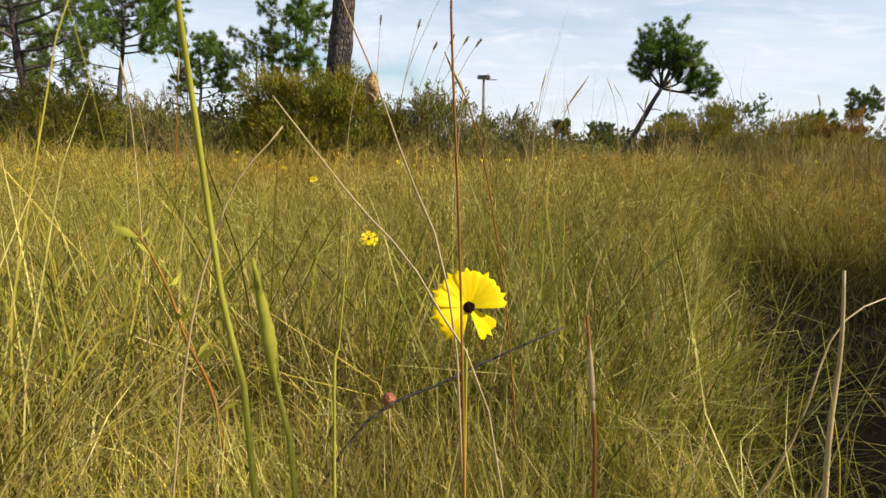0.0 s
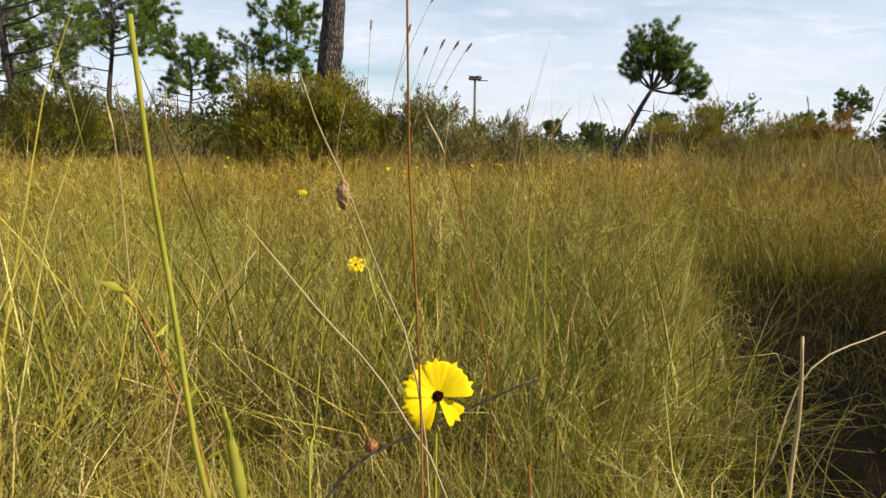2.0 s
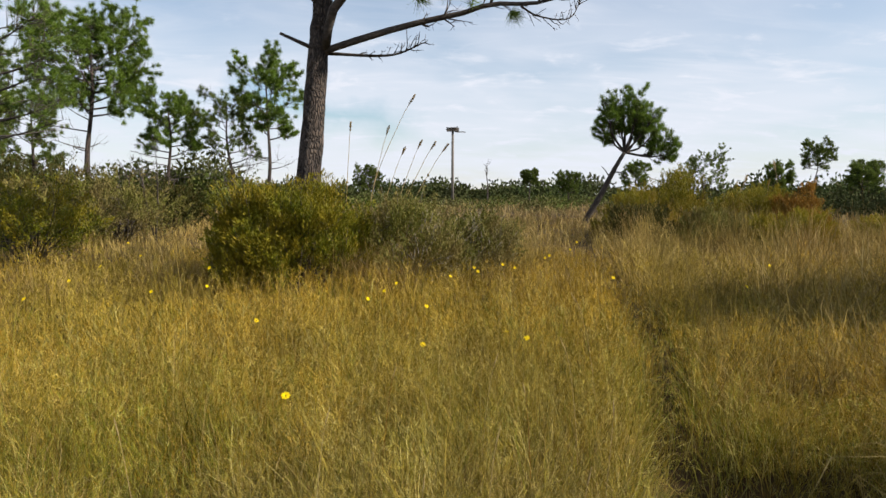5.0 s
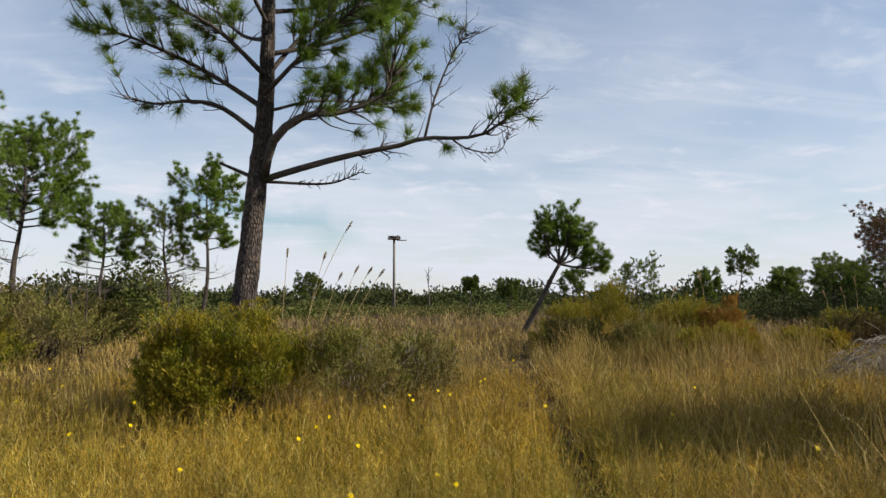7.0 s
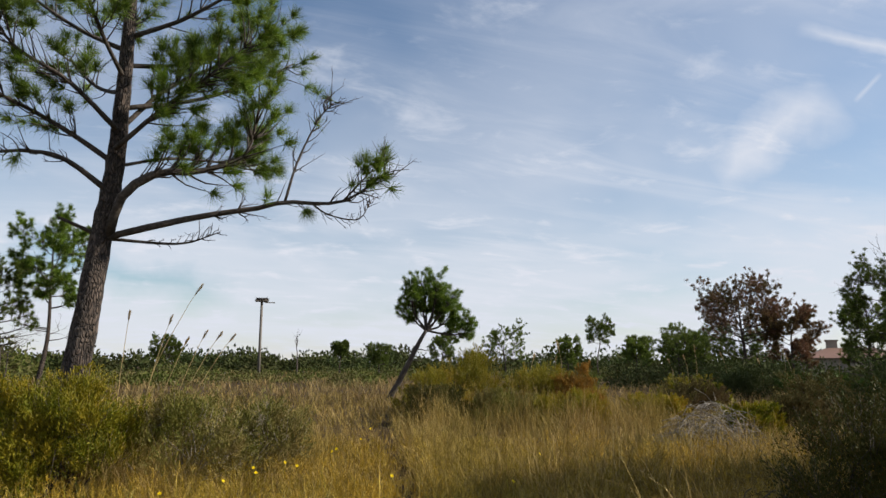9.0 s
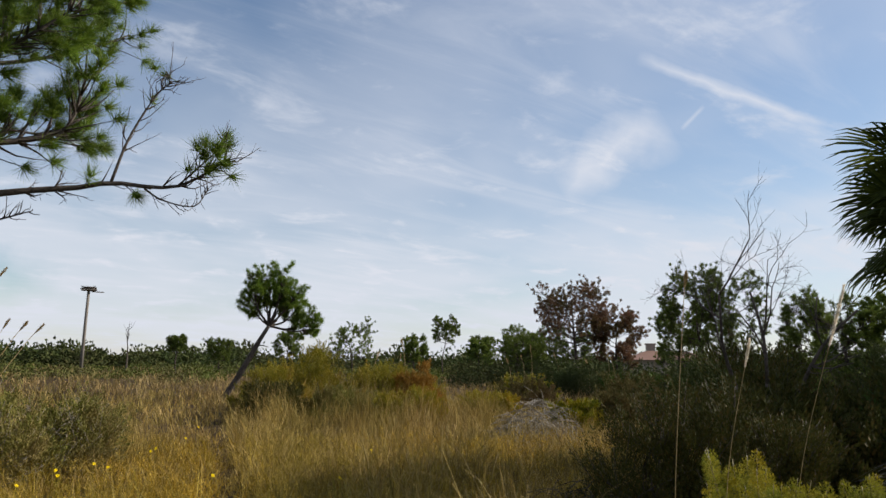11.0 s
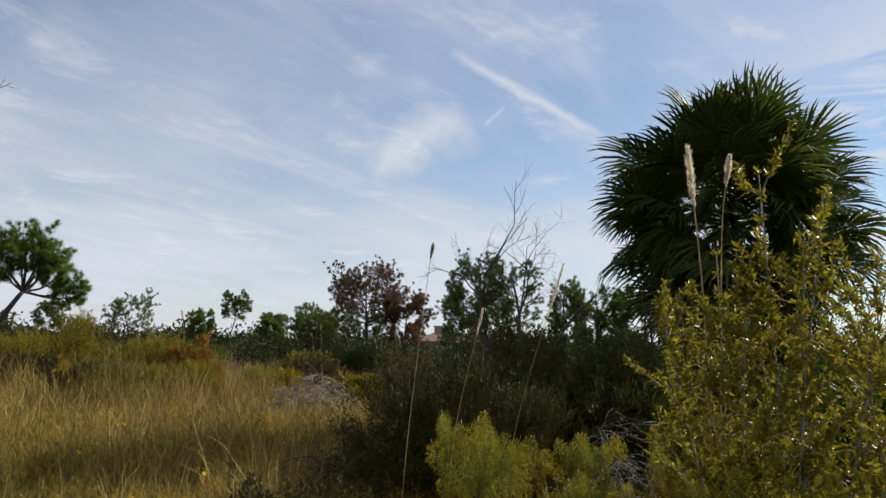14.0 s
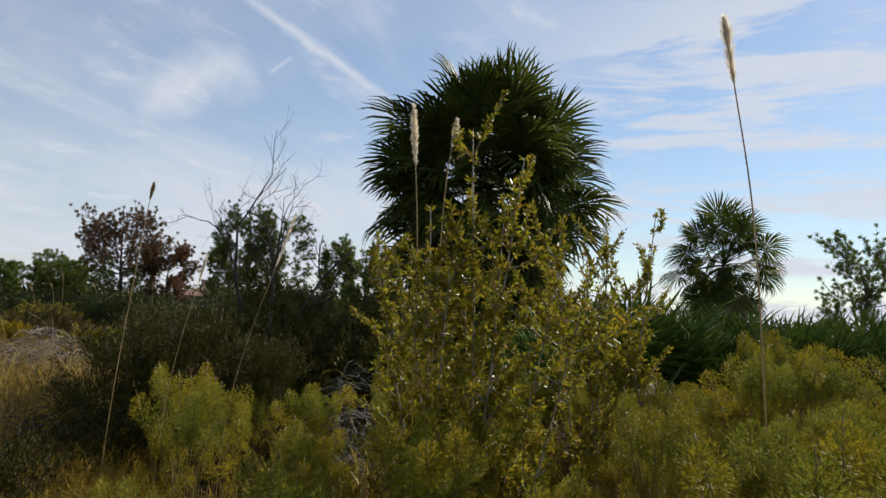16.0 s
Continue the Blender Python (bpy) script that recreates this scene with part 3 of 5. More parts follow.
grass("back_grass", 26000, 0.5, 30, 62, 312, 0.25, 0.5, 0.006, M_GRASS, 18, "meadow grass behind the footpath", 0.3, 12, 0.7)
panicles("seed_panicles", 9000, 1.3, 5, -48, 60, 0.26, 0.46, 0.05, 0.0011, M_GRASS, 23, "fine straw seed heads over the meadow", right_brush)
panicles("golden_panicles", 15000, 3.2, 13, -50, 60, 0.26, 0.46, 0.075, 0.0022, M_GOLD, 24, "fine golden seed heads over the meadow", right_brush)


# strip of tall grass added sunward of the hollow to keep it shaded
def shade_strip(x, y):
    return (x > 0.75 * y + 0.15) & (x < 0.75 * y + 0.85) & (y > -0.1) & (y < 2.9) & (in_hollow(x, y) < 0.05)


grass("bank_grass", 26000, 0.7, 3.8, 25, 92, 0.38, 0.66, 0.0024, M_TAN, 25, "tall brown grass added to shade the worn hollow", 0.15, 14, 0.6, shade_strip, (0.0, 0.0), 0.0, 0.4, 0.3)


def right_bank(x, y):
    edge = np.interp(y, TRAIL[:, 1], TRAIL[:, 0]) + 0.2
    return (x > edge) & (x < 12.5) & (y > 3.5) & (y < 24) & right_brush(x, y) & (lumps(0.7 * x + 3, 0.7 * y) > -0.25)


def by_bushes(x, y):
    return (np.hypot((x + 0.55) / 0.7, (y - 8.9) / 0.5) < 1) | (np.hypot((x - 1.9) / 0.6, (y - 11.2) / 0.7) < 1) | (np.hypot((x + 3.3) / 0.5, (y - 9.2) / 0.5) < 1)


grass("tussock_grass", 30000, 3.8, 26, 8, 62, 0.42, 0.80, 0.0034, M_TAN, 19, "tall straw-brown tussock grass on the path's far bank", 0.22, 24, 0.9, right_bank, (0.0, 0.0), 0.05, 0.42)
grass("dry_tussock", 30000, 8.0, 12.0, -24, 14, 0.45, 0.95, 0.004, M_TAN, 20, "dry brown grass standing among the shrubs", 0.2, 20, 0.3, by_bushes, (0.0, 0.0), 0.0, 0.3)
def on_mound(x, y):
    return (np.hypot((x - 8.4) / 3.4, (y - 16.3) / 3.0) < 1) & (lumps(1.3 * x, 1.3 * y) > -0.1)


grass("mound_tussock", 26000, 11, 24, 14, 48, 0.7, 1.15, 0.006, M_TAN, 26, "tall pale tussock grass on the meadow mound", 0.1, 36, 0.5, on_mound, (0.0, 0.0), 0.0, 0.34, 0.2)
grass("seed_stems", 6000, 2.0, 16, -46, 52, 0.42, 0.70, 0.0012, M_TAN, 22, "thin tan seed stems standing over the meadow", 0.0, 1, 0.95, right_brush, (0.0, 0.0), 0.0, 0.16)

# ---- coreopsis flowers ----
def petal_mesh(seed, wide=0.0060):
    """One broad wedge-shaped petal along +x with a toothed tip, cupped and rippled."""
    rng = np.random.default_rng(seed)
    nu, nv = 9, 9
    u, v = np.meshgrid(np.linspace(0, 1, nu), np.linspace(-1, 1, nv), indexing="ij")
    tooth = 1 - 0.17 * np.abs(np.sin(v * np.pi * 1.5 + rng.uniform(-0.3, 0.3))) - 0.12 * v ** 2
    half = 0.0014 + wide * np.minimum(1, u * 1.45) ** 0.85 * (1 - 0.12 * u ** 4)
    x = 0.0032 + 0.0205 * u * np.where(u > 0.8, 1 - (1 - tooth) * (u - 0.8) / 0.2, 1)
    z = 0.0020 * np.sin(u * 2.2) - 0.0016 * u ** 2 + 0.0010 * v ** 2 * u + 0.0004 * np.cos(v * 9) * u
    p = np.stack([x, v * half, z], -1).reshape(-1, 3)
    i = (np.arange(nu - 1)[:, None] * nv + np.arange(nv - 1)).ravel()[:, None]
    f = np.concatenate([i + [0, nv, nv + 1], i + [0, nv + 1, 1]])
    return Acc().add(p, f).mesh("petal", M_PETAL, True)


def disc_mesh():
    bm = bmesh.new()
    bmesh.ops.create_icosphere(bm, subdivisions=3, radius=0.0034)
    rng = random.Random(4)
    for vv in bm.verts:
        vv.co *= 1 + rng.uniform(-0.1, 0.1)
        vv.co.z *= 0.6
    return bm_mesh(bm, "disc", M_DISC)


PETALS = [petal_mesh(s) for s in range(3)]
SLIM = [petal_mesh(s + 5, 0.0042) for s in range(3)]
DISC = disc_mesh()


def flower(x, y, z, face_az, face_el, label, turns, tilts, petals=SLIM, scale=1.0, bend=(0.0, 0.0)):
    """A yellow daisy on a thin stem; its face looks along face_az, face_el."""
    top = thing("coreopsis_flower", x, y, 0, label, "flower", "yellow flowers in the meadow")
    acc = Acc()
    n = bearing(face_az, face_el)
    pts = [(bend[0], bend[1], 0), (bend[0] * 0.4, bend[1] * 0.4, z * 0.55), (-0.006 * n.x, -0.006 * n.y, z - 0.012), (0, 0, z)]
    tube(acc, smooth_path(pts, 10), 0.0011 * scale, 0.0008 * scale, 5)
    part("stem", acc.mesh("stem", M_GREENBLADE, True), top)
    q = n.to_track_quat("Z", "Y").to_matrix().to_4x4()
    at = Matrix.Translation((0, 0, z)) @ q @ Matrix.Scale(scale, 4)
    disc = part("disc", DISC, top, "dark maroon flower disc", at @ Matrix.Translation((0, 0, 0.0012)))
    for i, (a, t) in enumerate(zip(turns, tilts)):
        part("petal", petals[i % 3], disc, "", pose(0, 0, 0.0002 * i - 0.0012, 0, -t, a))
    return top


RING = [0, 45, 90, 135, 180, 225, 270, 315]
flower(0.015, 0.374, 0.412, 172, 30, "yellow tickseed flower with dark centre, one petal folded down", [18, 58, 92, 122, 158, 196, 232, 316], [8, 14, 18, 14, 12, 4, -14, -32], PETALS, 1.0, (-0.004, -0.06))
flower(-0.16, 1.44, 0.31, 170, 50, "small yellow tickseed flower among straw grass", RING, [-5, 6, 10, 4, -8, -20, 4, -16], SLIM, 0.95)
rngf = random.Random(8)
spread = flower(-0.61, 3.15, 0.36, 165, 55, "small yellow tickseed flower above the grass", RING, [5, 8, 4, 2, 6, -4, 0, 4], SLIM, 1.05)
SPOTS = [(-2.39, 7.88, .46), (.71, 4.93, .3), (-.29, 6.66, .36), (-3.02, 9.62, .4), (2.58, 10.9, .42), (-4.06, 10.1, .4), (-2.9, 9.6, .4),
         (-.18, 7.09, .38), (.12, 5.73, .36), (.77, 8.4, .4), (.78, 8.0, .4), (1.16, 8.6, .42), (1.29, 8.4, .4), (.42, 7.54, .4), (1.89, 9.5, .42),
         (-2.54, 6.52, .38), (-3.98, 8.62, .4), (.78, 4.42, .36), (3.82, 4.91, .4), (-2.12, 6.9, .38), (.07, 4.33, .34), (-3.5, 6.08, .38), (-3.66, 7.2, .4),
         (-2.52, 4.02, .36), (1.95, 9.5, .45), (-5.2, 12.4, .42), (2.2, 7.2, .42), (-.4, 5.9, .4), (3.1, 12.6, .42), (-1.2, 5.1, .36), (4.6, 8.4, .42), (3.4, 6.6, .4)]
for x, y, z in SPOTS:
    c = copy_thing(spread, pose(x, y, 0, 0, 0, rngf.uniform(-40, 40)))
    c.scale = (0.85, 0.85, z / 0.36)


# ---- single stalks beside the near flower ----
def stalk(name, pts, r0, r1, mat, label, category="grass stalk", n=14, head=None):
    """A bent stalk that rises from the soil; head: (from, to, radius, material) for a narrow seed head along the stalk."""
    p = smooth_path(pts, n)
    base = p[0].copy()
    top = thing(name, *base, label, category, "single stalks in the meadow")
    acc = Acc()
    tube(acc, p - base, r0, r1, 6)
    part("stem", acc.mesh("stem", mat, True), top)
    if head:
        a, b, r, hm = head
        rng = np.random.default_rng(int(1000 * abs(base[0])) + 3)
        q = smooth_path(pts, 80)[int(a * 79):int(b * 79)] - base
        ha = Acc()
        s = np.linspace(0, 1, len(q))
        tube(ha, q, r * (0.25 + 0.6 * np.sin(np.pi * s ** 0.8) ** 1.2), 0, 8, 0.12, rng)
        k = rng.integers(0, len(q) - 2, 60)
        way = unit(q[k + 1] - q[k]) * 1.2 + rng.normal(0, 0.12, (60, 3))
        needles(ha, q[k] + rng.normal(0, 0.3 * r, (60, 3)), way, r * 4, r * 0.3, rng)
        part("seed_head", ha.mesh("seed_head", hm), top)
    return top


stalk("grass_stalk", [(-0.045, 0.17, 0.0), (-0.05, 0.19, 0.25), (-0.064, 0.213, 0.41), (-0.073, 0.221, 0.444), (-0.078, 0.225, 0.474), (-0.082, 0.225, 0.512), (-0.084, 0.22, 0.546), (-0.086, 0.215, 0.60)], 0.0012, 0.0009, M_GREENBLADE, "tall yellow-green grass stalk close to the eye")
stalk("grass_stalk", [(-0.035, 0.17, 0.0), (-0.04, 0.19, 0.25), (-0.047, 0.206, 0.387), (-0.056, 0.219, 0.421), (-0.060, 0.224, 0.44), (-0.065, 0.227, 0.463)], 0.0013, 0.0007, M_GREENBLADE, "green grass stalk with a swollen unopened seed head", head=(0.60, 0.99, 0.0030, M_GREENBLADE))
stalk("grass_stalk", [(0.012, 0.2, 0.0), (0.010, 0.225, 0.25), (0.009, 0.237, 0.371), (0.008, 0.258, 0.422), (0.007, 0.266, 0.453), (0.004, 0.269, 0.515), (0.002, 0.264, 0.556), (0.001, 0.262, 0.68)], 0.0007, 0.0005, M_REDSTALK, "thin reddish brown grass stalk")
stalk("dead_weed", [(-0.2, 0.60, 0.0), (-0.09, 0.64, 0.213), (0.011, 0.666, 0.269), (0.125, 0.671, 0.323)], 0.0020, 0.0011, M_DARKSTALK, "dark dead weed stem leaning through the grass", "dead weed")
stalk("tall_grass", [(-0.055, 0.33, 0.0), (-0.059, 0.354, 0.347), (-0.058, 0.371, 0.394), (-0.053, 0.385, 0.467)], 0.0012, 0.0004, M_GREENBLADE, "upright dark green grass blade")
stalk("grass_stalk", [(0.06, 0.29, 0.0), (0.03, 0.30, 0.34), (-0.006, 0.303, 0.435), (-0.042, 0.306, 0.479), (-0.075, 0.30, 0.523)], 0.0007, 0.0004, M_STALK, "pale straw stalk leaning across the grass")
stalk("grass_stalk", [(-0.15, 0.28, 0.0), (-0.12, 0.288, 0.36), (-0.097, 0.293, 0.47), (-0.071, 0.301, 0.51)], 0.0007, 0.0004, M_STALK, "thin straw stalk crossing another")
pod_stalk = stalk("grass_stalk", [(0.02, 0.34, 0.0), (0.012, 0.355, 0.33), (0.001, 0.364, 0.435), (-0.02, 0.369, 0.49), (-0.038, 0.366, 0.54), (-0.051, 0.359, 0.571), (-0.06, 0.355, 0.60)], 0.0008, 0.0004, M_STALK, "thin stalk carrying a dried brown seed pod")
stalk("grass_stalk", [(0.03, 0.17, 0.0), (0.043, 0.18, 0.3), (0.046, 0.189, 0.398), (0.047, 0.201, 0.425), (0.046, 0.209, 0.449)], 0.0008, 0.0006, M_REDSTALK, "short rusty grass stalk with a loose brown head", head=(0.66, 0.99, 0.0011, M_STALK))
stalk("dry_reed", [(0.27, 0.42, 0.0), (0.285, 0.469, 0.258), (0.303, 0.496, 0.354), (0.307, 0.508, 0.413)], 0.0026, 0.0012, M_STALK, "pale dry reed stem beside the footpath", "dry reed")
stalk("dry_reed", [(0.2, 0.62, 0.0), (0.33, 0.62, 0.2), (0.40, 0.66, 0.33), (0.52, 0.72, 0.36)], 0.0014, 0.0008, M_STALK, "pale bent dry stem by the footpath", "dry reed")


def seed_pod():
    me = Acc()
    rng = np.random.default_rng(2)
    s = np.linspace(0, 1, 12)
    p = np.stack([0 * s, 0 * s, -0.0165 * s], -1)
    r = 0.0008 + 0.0031 * np.sin(np.pi * np.clip(s * 0.95 + 0.05, 0, 1)) ** 0.8
    a = np.linspace(0, 2 * np.pi, 12, endpoint=False)
    ring = p[:, None] + r[:, None, None] * (1 + 0.18 * rng.uniform(-1, 1, (12, 12, 1))) * np.stack([np.cos(a), np.sin(a), 0 * a], -1)
    i = (np.arange(11)[:, None] * 12 + np.arange(12)).ravel()
    k = (np.arange(11)[:, None] * 12 + (np.arange(12) + 1) % 12).ravel()
    me.add(ring.reshape(-1, 3), np.concatenate([np.stack([i, k, k + 12], -1), np.stack([i, k + 12, i + 12], -1)]))
    ob = part("seed_pod", me.mesh("seed_pod", M_POD), pod_stalk, "dried papery brown pod")
    ob.location = Vector((-0.0385, 0.366, 0.5405)) - pod_stalk.location
    return ob


seed_pod()


def bud_plant():
    top = thing("seed_bud", -0.056, 0.69, 0, "round reddish brown seed bud on a thin stem", "seed bud")
    acc = Acc()
    tube(acc, smooth_path([(0.01, 0.01, 0), (0.004, 0, 0.15), (0, 0, 0.228)], 8), 0.0012, 0.0009, 5)
    part("stem", acc.mesh("stem", M_STALK, True), top)
    bm = bmesh.new()
    bmesh.ops.create_icosphere(bm, subdivisions=3, radius=0.0072)
    for vv in bm.verts:
        vv.co.z *= 1.15
        vv.co *= 1 + 0.05 * math.sin(9 * math.atan2(vv.co.y, vv.co.x))
    part("bud", bm_mesh(bm, "bud", M_BUD, True), top, "", Matrix.Translation((0, 0, 0.236)))


bud_plant()


def leafy_weed(x, y, path, label, seed):
    rng = np.random.default_rng(seed)
    top = thing("leafy_weed", x, y, 0, label, "weed")
    p = smooth_path(path, 40)
    acc = Acc()
    tube(acc, p, 0.0022, 0.001, 6)
    part("stem", acc.mesh("stem", M_REDSTALK, True), top)
    for i in range(12, 40, 5):
        for s in (1, -1):
            la = Acc()
            a = rng.uniform(0, math.pi)
            way = np.array([[math.cos(a) * s, math.sin(a) * s, 0.55]])
            leaves(la, p[i:i + 1], way, rng.uniform(0.025, 0.042), 0.009, rng)
            part("leaf", la.mesh("leaf", M_GREENBLADE), top)


leafy_weed(-0.2, 0.66, [(0, 0, 0), (-0.02, 0.01, 0.12), (-0.04, 0.022, 0.236), (-0.071, 0.032, 0.30), (-0.088, 0.037, 0.348), (-0.105, 0.038, 0.387), (-0.12, 0.035, 0.414)], "upright weed with reddish stem and narrow green leaves", 3)


def tall_stalks():
    rng = np.random.default_rng(31)
    spots = [(-0.55, 1.35), (-0.3, 1.9), (0.02, 1.5), (0.12, 1.2), (0.2, 1.7), (0.42, 1.6), (0.45, 2.3), (0.62, 2.0), (0.7, 2.6), (-0.12, 2.4), (-0.75, 1.8), (0.28, 2.6), (-0.95, 1.3), (1.0, 3.4), (-0.4, 0.9), (0.1, 0.75)]
    for i, (x, y) in enumerate(spots):
        h = 0.56 + 0.10 * y * rng.uniform(0.5, 1.0)
        dx, dy = rng.normal(0, 0.05, 2)
        stalk("seed_stalk", [(x, y, 0), (x + dx * 0.4, y + dy * 0.4, h * 0.5), (x + dx, y + dy, h * 0.85), (x + dx * 1.6, y + dy, h)], 0.0012, 0.0006, M_STALK if i % 3 else M_REDSTALK,
              "thin tall straw stalk with a narrow seed head", n=10, head=(0.8, 0.99, 0.0022, M_STALK))


tall_stalks()


# ---- pines ----
def tuft(acc, p, axis, n, length, width, rng, spread=0.75):
    way = unit(np.asarray(axis, float) + spread * rng.normal(size=(n, 3)))
    start = np.asarray(p) + rng.normal(0, 0.03, (n, 3)) * length * 2
    needles(acc, start, way, length * rng.uniform(0.7, 1.1, n), width, rng)


def limb_twigs(limbs, crown, pts, r0, r1, rng, twigs, twig_len, tufts, needle, width, from_=0.35, per=46, up=0.35, sides=6, ball=0.75):
    """A limb along pts with side twigs, each ending in needle tufts with chance `tufts`."""
    p = smooth_path(pts, 14)
    tube(limbs, p, r0, r1, sides, 0.06, rng)
    d = unit(np.gradient(p, axis=0))
    for _ in range(twigs):
        i = rng.integers(int(from_ * 13), 14)
        side = unit(np.cross(d[i], sphere_dirs(1, rng)[0]))
        way = unit(0.7 * d[i] + 0.8 * side + np.array([0, 0, up]) * rng.uniform(0, 1.4))
        L = twig_len * rng.uniform(0.5, 1.1)
        bend = rng.normal(0, 0.12 if tufts > 0.3 else 0.3, 3) + [0, 0, 0.18]
        q = np.array([p[i], p[i] + way * L * 0.5, p[i] + way * L + bend * L])
        tube(limbs, smooth_path(q, 5), r1 * 0.8 + 0.003, 0.003, 4)
        if rng.random() < tufts:
            tuft(crown, q[2], unit(q[2] - q[1]), per, needle, width, rng, ball)
            if rng.random() < 0.6:
                tuft(crown, (q[1] + q[2]) / 2, unit(q[2] - q[1]), per // 2, needle, width, rng, ball)
        elif rng.random() < 0.8:
            for _k in range(2):
                w2 = unit(way + rng.normal(0, 0.6, 3))
                s = q[1] + (q[2] - q[1]) * rng.uniform(0.2, 0.9)
                tube(limbs, np.array([s, s + w2 * L * 0.22, s + w2 * L * 0.4 + [0, 0, 0.05 * L]]), 0.004, 0.002, 3)


def tree(name, x, y, label, group="", category="pine tree"):
    return thing(name, x, y, 0, label, category, group)


def big_pine():
    rng = np.random.default_rng(5)
    bx, by = -1.72, 10.25
    top = tree("pine_tree", bx, by, "large slash pine with rough grey-brown bark and open crown")
    off = np.array([bx, by, 0])
    tk = np.array([(-1.72, 10.25, -0.05), (-1.63, 10.22, 1.2), (-1.53, 10.2, 2.05), (-1.42, 10.2, 3.34), (-1.32, 10.2, 4.35), (-1.29, 10.2, 5.3), (-1.28, 10.2, 6.6), (-1.30, 10.25, 8.2), (-1.25, 10.3, 9.8)]) - off
    trunk, limbs, crown = Acc(), Acc(), Acc()
    tube(trunk, smooth_path(tk, 60), 0.215, 0.05, 18, 0.07, rng)
    part("trunk", trunk.mesh("trunk", M_BARK, False), top, "thick trunk with plated grey-brown bark")
    near = [
        ([(-1.31, 10.1, 3.42), (-0.52, 10.1, 3.68), (0.17, 10.1, 3.87), (0.69, 10.05, 3.97), (1.13, 10.0, 4.1), (1.57, 10.0, 4.11), (2.01, 9.95, 4.16), (2.35, 9.92, 4.38), (2.65, 9.85, 4.64)], 0.055, 0.014, 18, 0.5, 0.2),
        ([(1.13, 10.0, 4.1), (1.31, 10.05, 4.8), (1.62, 10.05, 5.53), (1.84, 10.0, 5.8)], 0.025, 0.008, 14, 0.5, 0.12),
        ([(1.57, 10.0, 4.08), (1.83, 10.0, 3.94), (2.26, 9.94, 3.89), (2.44, 9.9, 4.15)], 0.016, 0.006, 9, 0.35, 0.0),
        ([(2.01, 9.95, 4.16), (2.3, 9.8, 4.5), (2.6, 9.7, 4.85)], 0.016, 0.008, 5, 0.35, 0.8),
        ([(-1.30, 10.1, 3.45), (-1.12, 9.85, 4.0), (-0.67, 9.75, 4.33), (-0.18, 9.76, 4.39), (0.41, 9.76, 4.63), (0.58, 9.75, 4.93), (0.67, 9.75, 5.46)], 0.075, 0.02, 26, 0.6, 0.7),
        ([(-1.36, 10.15, 4.1), (-1.93, 9.96, 4.48), (-2.39, 9.86, 4.52), (-2.76, 9.76, 4.44), (-3.11, 9.66, 4.47)], 0.045, 0.010, 14, 0.45, 0.1),
        ([(-1.32, 10.3, 4.55), (-1.95, 10.4, 4.98), (-2.52, 10.34, 5.28), (-3.22, 10.15, 5.53), (-3.86, 9.92, 5.66)], 0.05, 0.012, 22, 0.55, 0.55),
        ([(-1.28, 10.28, 3.42), (-0.36, 10.35, 3.42), (0.17, 10.36, 3.62)], 0.028, 0.008, 10, 0.3, 0.0),
        ([(-1.3, 10.3, 5.1), (-0.71, 10.5, 5.9), (0.11, 10.6, 6.5), (0.81, 10.6, 7.1)], 0.045, 0.014, 26, 0.6, 0.8),
        ([(-1.3, 10.0, 4.7), (-0.7, 9.6, 5.2), (-0.1, 9.4, 5.7), (0.4, 9.3, 6.2)], 0.04, 0.014, 24, 0.6, 0.85),
        ([(-1.3, 10.0, 5.0), (-1.9, 9.6, 5.5), (-2.5, 9.4, 5.8), (-2.9, 9.3, 6.3)], 0.04, 0.012, 22, 0.6, 0.8),
        ([(-1.28, 10.2, 4.5), (-0.6, 10.6, 4.8), (0.2, 10.9, 4.9), (0.7, 11.0, 5.0)], 0.03, 0.010, 18, 0.5, 0.8),
    ]
    for pts, r0, r1, tw, tl, tf in near:
        one = Acc()
        limb_twigs(one, crown, np.array(pts) - off, r0, r1, rng, int(tw * (2.4 if tf > 0.5 else 2.4)), tl * (1.0 if tf > 0.3 else 0.75), tf, 0.26, 0.0085, 0.25, 120 if tf > 0.5 else 80)
        part("limb", one.mesh("limb", M_LIMB, True), top)
    stub = np.array([(-1.44, 10.15, 3.45), (-1.7, 10.05, 3.55), (-1.93, 9.97, 3.64)]) - off
    tube(limbs, smooth_path(stub, 6), 0.035, 0.02, 6)
    for i in range(20):
        z = 5.4 + 4.3 * i / 19
        a, L = i * 2.4 + rng.uniform(-0.4, 0.4), (2.5 - 0.36 * (z - 5.4)) * rng.uniform(0.7, 1.1)
        s = np.array([-1.28, 10.22, z]) - off
        w = np.array([math.cos(a), math.sin(a), 0])
        pts = [s, s + w * L * 0.4 + [0, 0, 0.15 * L], s + w * L * 0.75 + [0, 0, 0.36 * L], s + w * L + [0, 0, 0.55 * L]]
        one = Acc()
        limb_twigs(one, crown, pts, 0.04, 0.012, rng, 22, 0.6, 0.85, 0.27, 0.0085, 0.3, 90)
        part("limb", one.mesh("limb", M_LIMB, True), top)
    part("dead_stub", limbs.mesh("dead_stub", M_LIMB, True), top, "short broken dead stub")
    part("crown", crown.mesh("crown", M_NEEDLE), top, "long green needle tufts")


big_pine()


